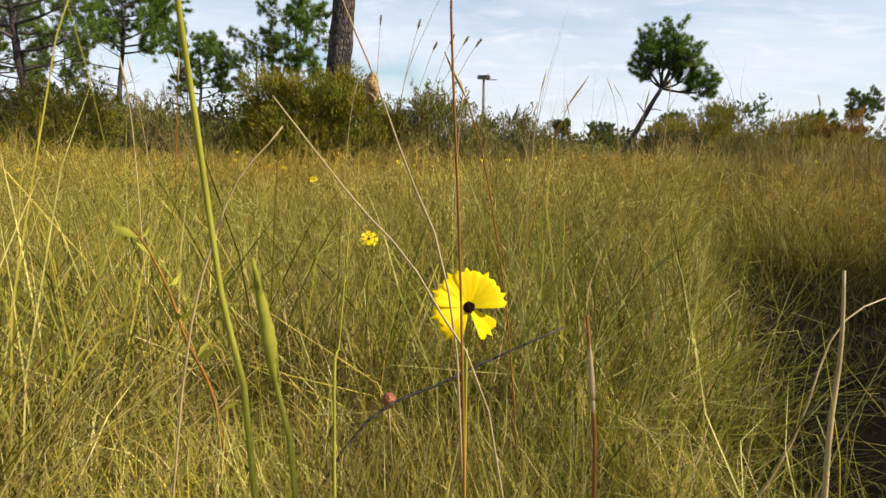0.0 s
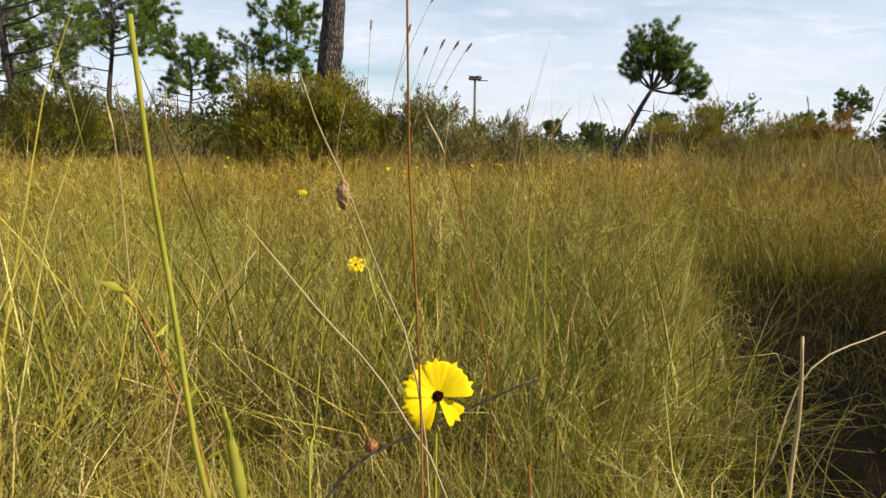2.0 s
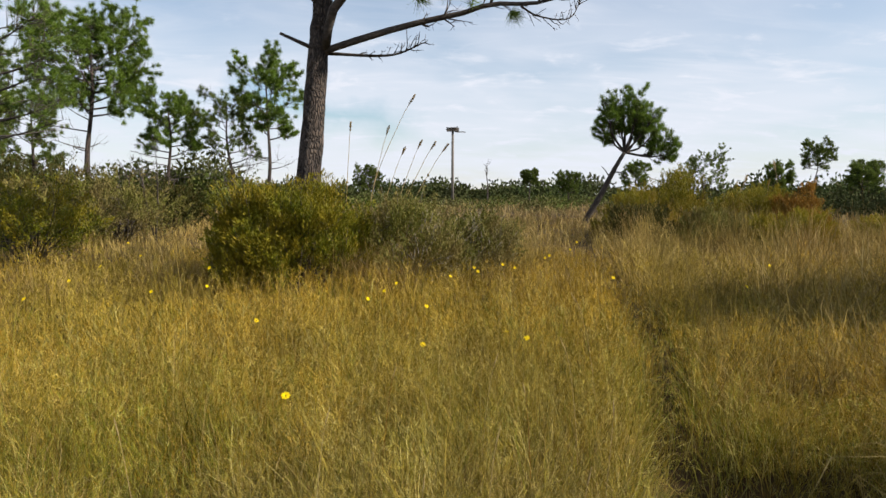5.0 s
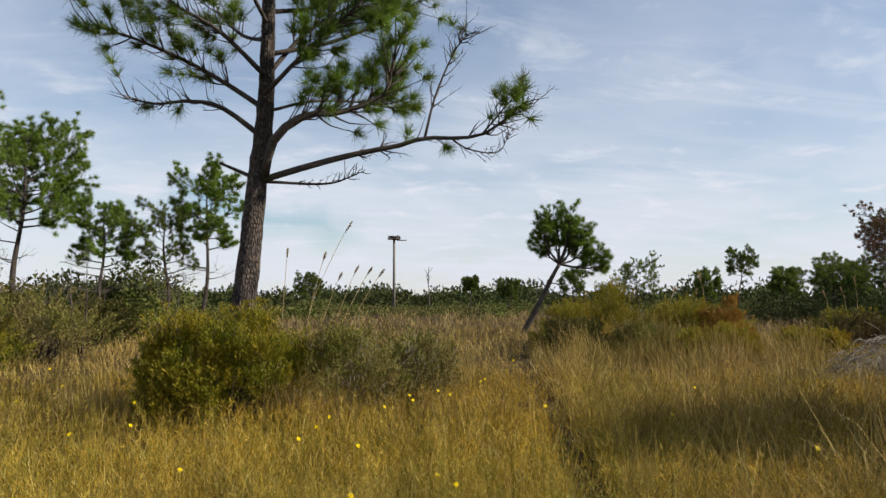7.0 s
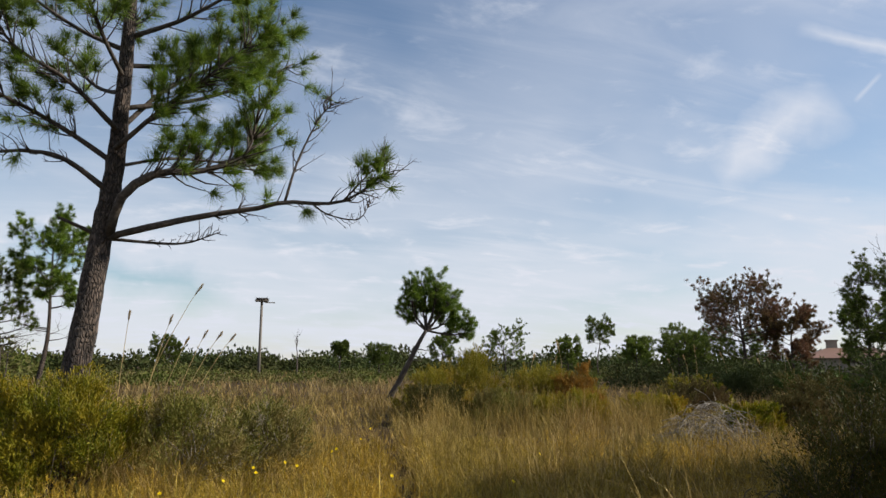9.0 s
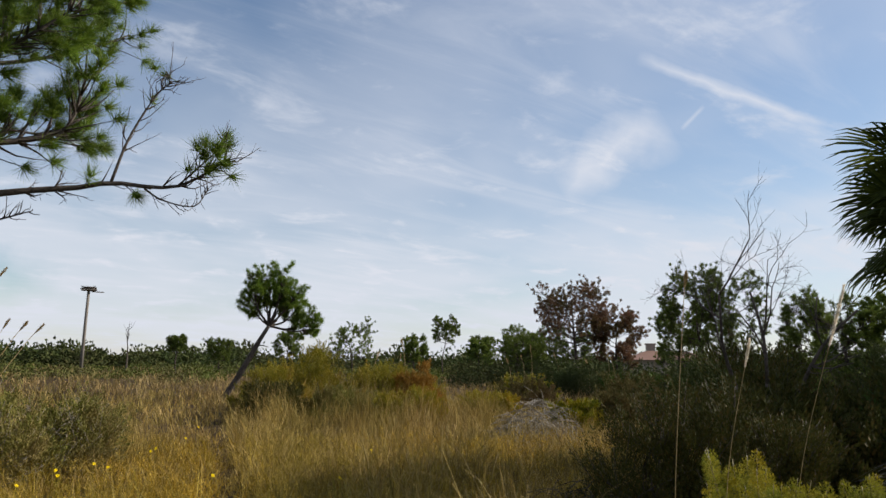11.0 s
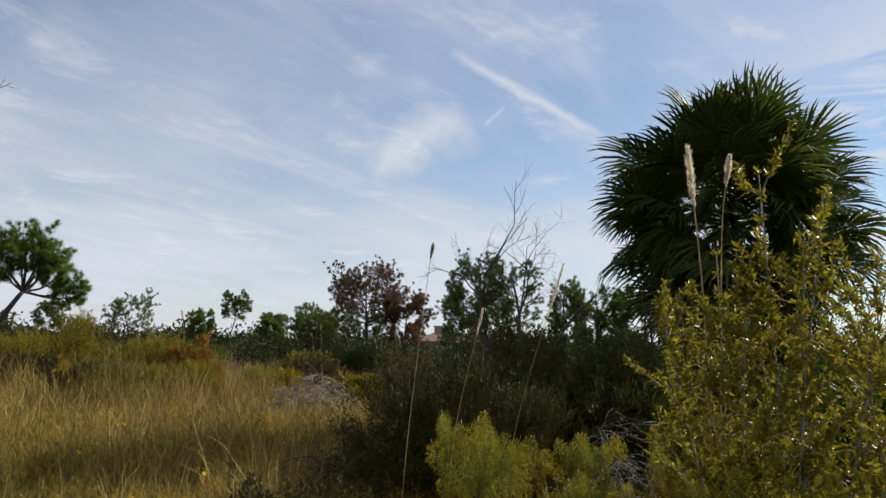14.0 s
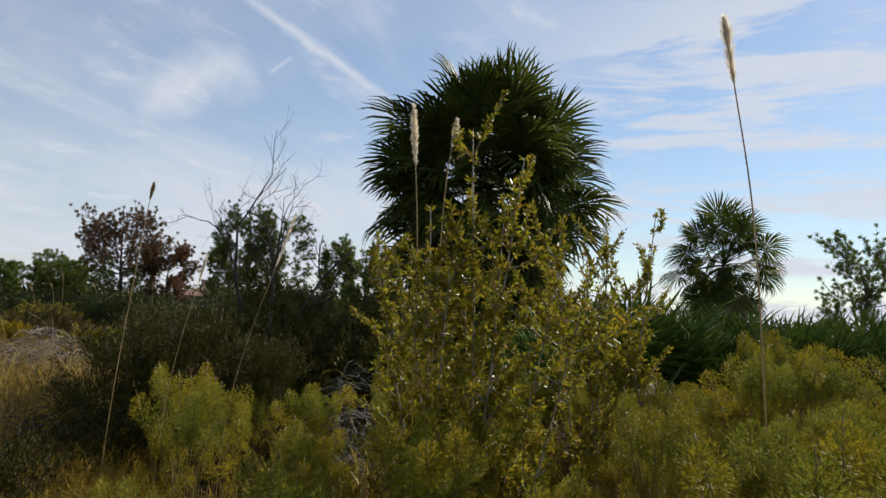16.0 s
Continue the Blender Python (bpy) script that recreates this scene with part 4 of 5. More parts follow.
def pine(x, y, h, r, low, label, seed, group="pines of the meadow", lean=(0.0, 0.0), mat=None, needle=0.3, width=0.03, limbs_n=16, per=36, tr=0.13, twigs=8, keep=0.9, flat_top=0.0, dead=0):
    """A slash pine with a rounded open crown; low: share of the height that is bare trunk."""
    rng = np.random.default_rng(seed)
    top = tree("pine_tree", x, y, label, group)
    lx, ly = lean
    path = np.array([(0, 0, -0.1), (lx * 0.35, ly * 0.35, h * 0.28), (lx * 0.8, ly * 0.8, h * 0.58), (lx, ly, h * 0.88)])
    path[1:3, :2] += rng.normal(0, 0.02 * h, (2, 2))
    p = smooth_path(path, 24)
    trunk, limbs, crown = Acc(), Acc(), Acc()
    tube(trunk, p, tr, tr * 0.2, 9, 0.06, rng)
    part("trunk", trunk.mesh("trunk", M_BARK, True), top)
    for i in range(limbs_n):
        u = low + (0.98 - low) * (i + rng.uniform(0, 0.9)) / limbs_n
        s = np.array([np.interp(u * 23, np.arange(24), p[:, c]) for c in range(3)])
        v = (u - low) / (1 - low)
        L = r * (math.sqrt(max(0.05, 1 - (2 * v * (1 - 0.25 * flat_top) - 0.85) ** 2 / 1.9))) * rng.uniform(0.5, 0.92)
        a = i * 2.4 + rng.uniform(-0.5, 0.5)
        w = np.array([math.cos(a), math.sin(a), 0])
        rise = rng.uniform(0.1, 0.5) + 0.3 * v
        pts = [s, s + w * L * 0.45 + [0, 0, rise * L * 0.3], s + w * L * 0.8 + [0, 0, rise * L * 0.7], s + w * L + [0, 0, rise * L]]
        limb_twigs(limbs, crown, pts, tr * 0.3 * (1.2 - v), 0.012, rng, int(twigs * 2.3), r * 0.32, keep, needle * 0.85, width * 0.85, 0.42, int(per * 1.5), 0.3, 5, 0.95)
    for i in range(dead):
        u = rng.uniform(0.6 * low, low)
        s = np.array([np.interp(u * 23, np.arange(24), p[:, c]) for c in range(3)])
        a = rng.uniform(0, 6.28)
        w = np.array([math.cos(a), math.sin(a), 0.15]) * r * rng.uniform(0.4, 1.0)
        limb_twigs(limbs, crown, [s, s + w * 0.5, s + w + [0, 0, 0.1]], 0.035, 0.012, rng, 5, r * 0.3, 0.0, needle, width, 0.3, per, 0.4, 4)
    part("branch_frame", limbs.mesh("branch_frame", M_LIMB, True), top)
    part("crown", crown.mesh("crown", mat or M_NEEDLE_FAR), top)
    return top


def leaning_pine():
    rng = np.random.default_rng(21)
    bx, by = 6.85, 27.25
    top = tree("pine_tree", bx, by, "small leaning pine with crooked dark trunk and rounded crown")
    off = np.array([bx, by, 0])
    tk = np.array([(6.8, 27.25, -0.1), (7.35, 27.1, 0.9), (7.75, 27.0, 1.7), (8.11, 26.95, 2.42), (8.44, 26.9, 3.0)]) - off
    trunk, limbs, crown = Acc(), Acc(), Acc()
    tube(trunk, smooth_path(tk, 22), 0.14, 0.075, 10, 0.07, rng)
    part("trunk", trunk.mesh("trunk", M_LIMB, True), top, "crooked dark leaning trunk")
    fork = np.array([8.44, 26.9, 3.0])
    ends = [(7.5, 27.3, 4.1), (7.55, 26.5, 4.9), (8.3, 27.3, 5.4), (8.8, 26.4, 5.35), (9.3, 27.4, 4.9), (9.5, 26.3, 4.5), (9.9, 27.0, 4.0), (10.3, 26.6, 3.4), (9.0, 26.9, 4.7), (8.1, 26.9, 4.7), (10.5, 26.5, 2.95)]
    for e in ends:
        e = fork + (np.array(e) - fork) * 0.88
        mid = fork + (e - fork) * 0.5 + rng.normal(0, 0.12, 3) + [0, 0, -0.1]
        limb_twigs(limbs, crown, [fork - off, mid - off, e - off], 0.055, 0.015, rng, 38, 0.5, 0.97, 0.22, 0.015, 0.5, 90, 0.3, 6, 0.95)
    for s, e in (((7.9, 27, 2.0), (7.55, 27, 2.45)), ((8.0, 26.95, 2.2), (8.45, 26.8, 2.15)), ((7.7, 27, 1.7), (8.15, 26.9, 1.75))):
        tube(limbs, np.array([s, (np.array(s) + e) / 2 + [0, 0, 0.04], e]) - off, 0.03, 0.012, 5)
    part("branch_frame", limbs.mesh("branch_frame", M_LIMB, True), top)
    part("crown", crown.mesh("crown", M_NEEDLE), top)


leaning_pine()
FP = "rounded green pine with thin trunk beyond the meadow"
pine(-14.0, 24.25, 9.5, 3.9, 0.45, "broad spreading pine with many dark limbs", 40, "pines at the meadow edge", (-0.9, -0.6), M_NEEDLE, 0.28, 0.02, 24, 46, 0.2, 12, 0.85, 0, 7)
pine(-16.0, 34.2, 10.3, 2.9, 0.56, "tall pine with clumped crown and pale trunk", 41, "pines at the meadow edge", (0.2, 0), M_NEEDLE, 0.32, 0.03, 28, 50, 0.17, 13, 0.95, 0, 5)
pine(-15.1, 42.1, 7.7, 2.2, 0.52, "small rounded pine with bare lower limbs", 42, "pines at the meadow edge", (0.1, 0), M_NEEDLE, 0.36, 0.035, 18, 46, 0.14, 9, 0.95, 0, 6)
pine(-11.4, 43.2, 7.9, 2.1, 0.46, "thin sparse grey-green pine", 43, "pines at the meadow edge", (-0.3, 0), M_NEEDLE_FAR, 0.34, 0.035, 18, 30, 0.13, 8, 0.7, 0, 6)
pine(-9.6, 43.7, 10.4, 2.4, 0.52, "tall green pine with clumped crown", 44, "pines at the meadow edge", (0.2, 0), M_NEEDLE, 0.38, 0.035, 20, 48, 0.15, 9, 0.95, 0, 5)
pine(-19.5, 30, 8.2, 2.6, 0.3, "dark pine standing in shrubs", 45, "pines at the meadow edge", (0, 0), M_NEEDLE_FAR, 0.3, 0.03, 20, 44, 0.16, 10, 0.9, 0, 4)
pine(-22.5, 41, 7.0, 2.2, 0.4, "dark pine standing in shrubs", 46, "pines at the meadow edge", (0, 0), M_NEEDLE_FAR, 0.34, 0.035, 16, 40, 0.15, 8, 0.9, 0, 4)
FAR = [(-5.5, 79.5, 4.3, 1.7, 0.3), (12.65, 73.7, 4.0, 0.9, 0.5), (23.4, 70.9, 4.6, 1.5, 0.35), (31.9, 73.1, 5.4, 2.7, 0.25), (33.1, 60.3, 4.1, 1.3, 0.3), (39.8, 65.7, 6.8, 1.6, 0.5),
       (39.2, 57.8, 4.0, 1.3, 0.3), (37.2, 47.0, 4.3, 2.0, 0.15), (34.6, 45.2, 3.8, 1.8, 0.15), (39.5, 43.8, 4.2, 2.0, 0.15), (42.5, 62, 4.4, 1.8, 0.2), (17.5, 76, 3.6, 1.5, 0.3), (44.5, 56, 4.3, 2.2, 0.2)]
for i, (x, y, h, r, lo) in enumerate(FAR):
    pine(x, y, h, r, lo + 0.12, FP, 60 + i, "pines of the far meadow", (0.1 * (-1) ** i, 0), M_NEEDLE_FAR, 0.32, 0.034, 20, 34, 0.1, 9, 0.8, 0.4)
pine(32.7, 35.8, 6.7, 3.0, 0.5, "dying pine with a rusty red-brown crown", 80, "", (-0.2, 0), M_NEEDLE_RED, 0.24, 0.034, 30, 30, 0.15, 14, 0.85, 0.6, 5)
pine(34.6, 33.8, 5.0, 1.8, 0.35, "smaller rusty dying pine", 81, "", (0.2, 0), M_NEEDLE_RED, 0.26, 0.04, 20, 36, 0.11, 12, 0.95, 0.5, 2)
GP = "dark pine of a close group behind shrubs"
for i, (x, y, h, r) in enumerate([(27.0, 20.8, 6.0, 1.9), (28.0, 19.6, 5.9, 1.9), (28.0, 22.8, 4.8, 1.4), (23.4, 12.0, 3.8, 1.3), (24.2, 10.6, 3.7, 1.4), (26.0, 14.5, 4.2, 1.6), (30.6, -5.3, 4.9, 2.2), (30.4, -8.4, 4.8, 2.4), (25.5, 8.2, 3.8, 1.5)]):
    pine(x, y, h, r, 0.36 if i < 3 else 0.2, GP, 90 + i, "dark pines behind the palm", (0.15 * (-1) ** i, 0.1), M_NEEDLE_FAR, 0.2, 0.024, 20, 34, 0.11, 13, 0.9, 0.3, 2)


# ---- shrubs ----
def bush(name, x, y, rx, ry, h, label, seed, mat, n=5000, leaf=(0.035, 0.014), lumps_n=26, group="", stem_mat=None, low=0.12, upright=0.2, stems=24, category="shrub"):
    """A shrub: stems from one root, leaves gathered in uneven lumps with gaps between them."""
    rng = np.random.default_rng(seed)
    top = thing(name, x, y, 0, label, category, group)
    fol, st = Acc(), Acc()
    c = unit(rng.normal(size=(lumps_n, 3))) * rng.uniform(0.35, 0.95, (lumps_n, 1)) ** 0.6
    c[:, 2] = np.abs(c[:, 2]) * 0.9 - 0.1 * rng.random(lumps_n)
    c = np.stack([c[:, 0] * rx * 0.85, c[:, 1] * ry * 0.85, h * (low + (0.86 - low) * np.clip(c[:, 2], 0, 1))], -1)
    size = rng.uniform(0.14, 0.38, lumps_n) * min(rx, ry, h)
    c[:, 2] *= (h - size.max()) / (c[:, 2].max())
    weight = size ** 2 / (size ** 2).sum()
    # leafy shoots that rise out of each lump, with dark gaps between lumps
    per = 44
    m = max(30, int(1.3 * n / per))
    j = rng.choice(lumps_n, m, p=weight)
    out = sphere_dirs(m, rng)
    out[:, 2] = np.abs(out[:, 2]) * 0.8
    heart = c[j] * [1, 1, 0.95]
    start = heart + out * (size[j] * rng.uniform(0.2, 1.0, m))[:, None]
    grow = unit(out * 0.65 + unit(c[j] * [1, 1, 0.3]) * 0.3 + [0, 0, 0.45 + upright] + rng.normal(0, 0.2, (m, 3)))
    reach = size[j] * rng.uniform(0.5, 1.3, m) + 0.07 * h
    i = np.repeat(np.arange(m), per)
    u = rng.random(m * per) ** 0.8
    fan = (1 - 0.8 * u) * 0.26 * reach[i]
    at = start[i] + grow[i] * (reach[i] * u)[:, None] + sphere_dirs(m * per, rng) * fan[:, None] + np.array([0, 0, -0.12]) * (reach[i] * u ** 2)[:, None]
    at[:, 2] = np.maximum(at[:, 2], 0.05)
    leaves(fol, at, unit(grow[i] + 0.6 * sphere_dirs(m * per, rng)), leaf[0] * rng.uniform(0.55, 1.2, m * per), leaf[1] * rng.uniform(0.65, 1.1, m * per), rng)
    # sparser leaves within
    q = n // 4
    k = rng.choice(lumps_n, q, p=weight)
    pos = c[k] * [0.9, 0.9, 0.8] + sphere_dirs(q, rng) * (size[k] * rng.random(q))[:, None]
    pos[:, 2] = np.maximum(pos[:, 2], 0.05)
    leaves(fol, pos, sphere_dirs(q, rng), leaf[0] * rng.uniform(0.6, 1.3, q), leaf[1] * rng.uniform(0.7, 1.2, q), rng)
    for q in range(0, m, 4):
        tube(st, np.array([start[q], start[q] + grow[q] * reach[q] * 0.5, start[q] + grow[q] * reach[q]]), 0.004, 0.002, 3)
    for i in range(stems):
        e = c[i % lumps_n] + rng.normal(0, 0.1, 3) * size[i % lumps_n]
        b = np.array([*rng.normal(0, 0.12, 2) * min(rx, 0.6), -0.03])
        mid = (b + e) / 2 + rng.normal(0, 0.06, 3) * h + [0, 0, 0.08 * h]
        tube(st, smooth_path([b, mid, e + unit(e - mid) * size[i % lumps_n] * 0.4], 8), 0.012 * h, 0.003, 4)
        for _ in range(2):
            w = unit(rng.normal(size=3) + [0, 0, 0.8]) * size[i % lumps_n] * rng.uniform(0.6, 1.15)
            tube(st, np.array([e, e + w * 0.5 + rng.normal(0, 0.02, 3), e + w]), 0.004, 0.0015, 3)
    part("woody_frame", st.mesh("woody_frame", stem_mat or M_LIMB, True), top)
    part("foliage", fol.mesh("foliage", mat), top)
    return top


G1 = "shrubs beneath the large pine"
bush("myrtle_shrub", -1.5, 8.85, 1.25, 0.95, 1.62, "dense yellow-green shrub at the foot of the pine", 101, M_BUSH, 42000, (0.055, 0.013), 32, G1, None, 0.08, 0.6)
bush("myrtle_shrub", -2.15, 9.2, 0.7, 0.6, 1.45, "yellow-green shrub beside the pine", 102, M_BUSH, 15000, (0.055, 0.013), 30, G1, None, 0.08, 0.6)
bush("grey_shrub", -0.05, 9.35, 0.9, 0.8, 1.28, "grey-green twiggy shrub beside the pine", 103, M_BUSHGREY, 15000, (0.05, 0.016), 40, G1, M_GREYTWIG, 0.1, 0.5, 40)
bush("grey_shrub", 0.85, 10.2, 0.85, 0.8, 1.12, "grey-green twiggy shrub with pale stems", 104, M_BUSHGREY, 12000, (0.05, 0.016), 34, G1, M_GREYTWIG, 0.1, 0.5, 40)
bush("myrtle_shrub", -0.7, 9.6, 0.5, 0.5, 1.3, "thin upright green shrub", 105, M_BUSH, 2600, (0.045, 0.014), 18, G1, None, 0.2, 0.7)
bush("grey_shrub", 1.4, 14.5, 1.0, 1.0, 1.1, "pale grey twiggy shrub in the meadow", 106, M_BUSHGREY, 3000, (0.05, 0.014), 26, G1, None, 0.1, 0.5, 60)
rng_s = np.random.default_rng(77)
for i in range(20):
    x, y = rng_s.uniform(-16, -4.0), rng_s.uniform(13.5, 25)
    if x > -0.36 * y:
        x = -0.36 * y - rng_s.uniform(0, 5)
    r = rng_s.uniform(0.8, 1.7)
    m = (M_BUSHGREY, M_SCRUB, M_BUSH)[i % 3]
    bush("meadow_shrub", x, y, r, r, rng_s.uniform(1.2, 2.2), ("grey-brown twiggy shrub at the meadow edge", "brownish leafy shrub at the meadow edge", "dull green shrub at the meadow edge")[i % 3], 200 + i, m, 7000, (0.085, 0.03), 32, "shrubs at the meadow edge", None, 0.08, 0.4, 34)
for i, (x, y, r, h) in enumerate([(-10.5, 20.5, 1.8, 2.3), (-13.2, 21.8, 2.0, 2.6), (-16.2, 25.0, 2.4, 2.6), (-8.6, 24.0, 1.4, 1.9)]):
    bush("dark_shrub", x, y, r, r, h, "dark green shrub under the pines", 230 + i, M_BUSHDARK, 9000, (0.1, 0.04), 34, "shrubs at the meadow edge")
bush("dark_shrub", -6.5, 11.6, 1.2, 1.0, 1.75, "dull green shrub at the meadow edge", 240, M_BUSH, 7000, (0.055, 0.02), 36, "shrubs at the meadow edge")
bush("dark_shrub", -8.2, 13.0, 1.2, 1.0, 1.6, "dark green shrub at the meadow edge", 241, M_BUSHDARK, 6000, (0.055, 0.02), 36, "shrubs at the meadow edge")
G2 = "shrub mound in the meadow"
for i, (x, y, rx, ry, h, m, lab) in enumerate([
        (8.2, 21.2, 1.6, 1.2, 1.75, M_BUSHORANGE, "orange-tinged green shrub in a meadow mound"), (6.6, 20.0, 1.1, 1.0, 1.3, M_BUSHORANGE, "low yellow-green shrub in a meadow mound"),
        (9.8, 19.0, 1.3, 1.0, 1.6, M_BUSHORANGE, "orange-tinged shrub in a meadow mound"), (10.4, 17.6, 0.75, 0.7, 1.45, M_RUST, "rusty orange dying shrub"),
        (6.0, 17.6, 0.9, 0.8, 0.95, M_BUSHDARK, "low glossy green shrub by the footpath"), (7.6, 16.6, 1.0, 0.8, 1.0, M_BUSHGREY, "grey-green shrub among tall grass"),
        (9.0, 15.6, 1.0, 0.8, 0.9, M_BUSHORANGE, "straw coloured low shrub"), (11.6, 20.2, 1.2, 1.0, 1.2, M_BUSHORANGE, "orange-tinged shrub in a meadow mound"),
        (8.9, 22.5, 0.8, 0.8, 2.0, M_BUSH, "upright green shrub in a meadow mound")]):
    bush("mound_shrub", x, y, rx * 1.1, ry * 1.1, h * 1.1, lab, 130 + i, m, 12000, (0.085, 0.018), 30, G2, None, 0.1, 0.9)
for i, (x, y, r, h, m) in enumerate([(12.8, 17.5, 1.2, 0.9, M_BUSHORANGE), (15.5, 19.5, 1.4, 1.1, M_SCRUB), (18, 22, 1.6, 1.2, M_BUSH), (21, 24, 1.6, 1.3, M_WOODS), (14, 13.2, 0.9, 0.9, M_SCRUB), (12.0, 12.5, 0.7, 0.8, M_BUSH), (17, 15.5, 1.3, 1.3, M_SCRUB), (20, 17.5, 1.4, 1.5, M_BUSHDARK), (24.5, 26, 1.8, 1.7, M_WOODS)]):
    bush("meadow_shrub", x, y, r, r, h, "scrubby meadow shrub in dry grass", 150 + i, m, 7000, (0.09, 0.032), 26, "shrubs of the middle meadow")
G3 = "dark shrubs under the palm"
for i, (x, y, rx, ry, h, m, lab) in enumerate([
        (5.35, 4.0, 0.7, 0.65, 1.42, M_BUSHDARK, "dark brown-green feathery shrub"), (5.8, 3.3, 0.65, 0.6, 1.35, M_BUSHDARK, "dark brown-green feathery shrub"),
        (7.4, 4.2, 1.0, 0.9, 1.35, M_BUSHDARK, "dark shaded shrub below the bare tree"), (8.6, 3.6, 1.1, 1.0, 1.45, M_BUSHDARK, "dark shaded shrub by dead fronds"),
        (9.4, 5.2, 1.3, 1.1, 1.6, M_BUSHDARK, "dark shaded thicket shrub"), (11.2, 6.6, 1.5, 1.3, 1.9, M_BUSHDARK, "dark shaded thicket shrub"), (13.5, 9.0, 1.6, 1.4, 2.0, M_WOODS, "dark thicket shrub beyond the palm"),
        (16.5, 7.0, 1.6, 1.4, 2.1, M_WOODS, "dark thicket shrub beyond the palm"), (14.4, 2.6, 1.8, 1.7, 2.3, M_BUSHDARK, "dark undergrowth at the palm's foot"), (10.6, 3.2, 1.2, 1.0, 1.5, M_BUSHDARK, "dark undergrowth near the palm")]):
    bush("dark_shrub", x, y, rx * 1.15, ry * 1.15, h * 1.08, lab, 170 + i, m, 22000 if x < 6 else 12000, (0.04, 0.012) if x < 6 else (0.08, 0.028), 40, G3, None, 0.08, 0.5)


# low shrubs added beside the footpath to cast shade over its hollow
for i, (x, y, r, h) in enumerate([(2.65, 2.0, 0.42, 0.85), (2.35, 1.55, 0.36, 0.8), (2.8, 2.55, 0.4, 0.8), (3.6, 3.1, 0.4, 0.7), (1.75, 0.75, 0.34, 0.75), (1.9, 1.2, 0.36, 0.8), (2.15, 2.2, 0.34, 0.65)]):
    bush("low_shrub", x, y, r, r, h, "low dark twiggy shrub added to shade the footpath", 190 + i, M_BUSHDARK, 7000, (0.03, 0.011), 26, G3, None, 0.08, 0.5)


# ---- woods and scrub far off ----
def far_woods(name, d0, d1, az0, az1, lumps_n, per, r0, r1, h0, h1, leaf, mat, seed, label):
    rng = np.random.default_rng(seed)
    az, d = np.radians(rng.uniform(az0, az1, lumps_n)), rng.uniform(d0, d1, lumps_n)
    r = rng.uniform(r0, r1, lumps_n)
    h = rng.uniform(h0, h1, lumps_n) * (0.8 + 0.35 * np.sin(az * 17) * np.sin(az * 41 + 1))
    c = np.stack([d * np.sin(az), d * np.cos(az), np.zeros(lumps_n)], -1)
    k = np.repeat(np.arange(lumps_n), per)
    n = len(k)
    dirs = sphere_dirs(n, rng)
    p = c[k] + np.stack([dirs[:, 0] * r[k], dirs[:, 1] * r[k], np.abs(dirs[:, 2]) ** 0.8 * h[k]], -1) * rng.uniform(0.55, 1.0, (n, 1))
    acc = Acc()
    leaves(acc, p, unit(dirs + rng.normal(0, 0.5, (n, 3))), leaf * rng.uniform(0.6, 1.3, n), leaf * 0.6, rng)
    tagged(new(name, acc.mesh(name, mat)), label, "woods", "", "stuff")


far_woods("far_woods", 105, 190, -70, 140, 900, 150, 2.0, 4.5, 3.4, 5.6, 0.7, M_WOODS, 301, "dark green wooded horizon beyond the meadow")
far_woods("far_scrub", 48, 100, -60, 75, 330, 200, 0.9, 2.2, 0.7, 1.8, 0.22, M_GREENWOOD, 302, "low brownish scrub across the far meadow")
far_woods("wood_edge", 40, 75, 33, 118, 260, 240, 1.4, 3.0, 1.8, 3.2, 0.26, M_WOODS, 303, "dark wood edge behind the palms")
far_woods("wood_edge", 46, 80, -75, -14, 300, 260, 1.6, 3.2, 2.8, 4.8, 0.32, M_GREENWOOD, 304, "green thicket behind the pines")
far_woods("low_scrub", 24, 44, -70, -19, 170, 100, 0.8, 1.7, 0.8, 1.7, 0.17, M_SCRUB, 306, "grey-brown scrub under the pines")
far_woods("wood_ring", 60, 140, 130, 300, 260, 50, 2.0, 4.5, 2.6, 5.0, 0.8, M_WOODS, 305, "woods closing the meadow all round")


# ---- bare trees and dead wood ----
def branches(acc, p, way, length, r, depth, rng, spread=0.55):
    q = [p]
    for _ in range(4):
        way = unit(way + rng.normal(0, 0.12, 3) + [0, 0, 0.05])
        q.append(q[-1] + way * length / 4)
    tube(acc, np.array(q), r, r * 0.55, 4 if depth < 3 else 6)
    if depth == 0:
        return
    for _ in range(3 if depth > 1 else 4):
        i = rng.integers(1, 5)
        w = unit(way + rng.normal(0, spread, 3) + [0, 0, 0.12])
        branches(acc, q[i], w, length * rng.uniform(0.5, 0.75), r * 0.5, depth - 1, rng, spread)


def bare_tree(x, y, trunk_h, length, r, label, seed, depth=4, stems=((0, 0, 1),), group="", mat=None):
    rng = np.random.default_rng(seed)
    top = thing("bare_tree", x, y, 0, label, "bare tree", group)
    for w in stems:
        acc = Acc()
        way = unit(np.array(w, float))
        base = np.array([0, 0, -0.05])
        fork = base + way * trunk_h
        tube(acc, smooth_path([base, base + way * trunk_h * 0.5 + rng.normal(0, 0.03, 3), fork], 8), r, r * 0.75, 7)
        branches(acc, fork, way, length, r * 0.7, depth, rng)
        part("stem", acc.mesh("stem", mat or M_LIMB, True), top)
    return top


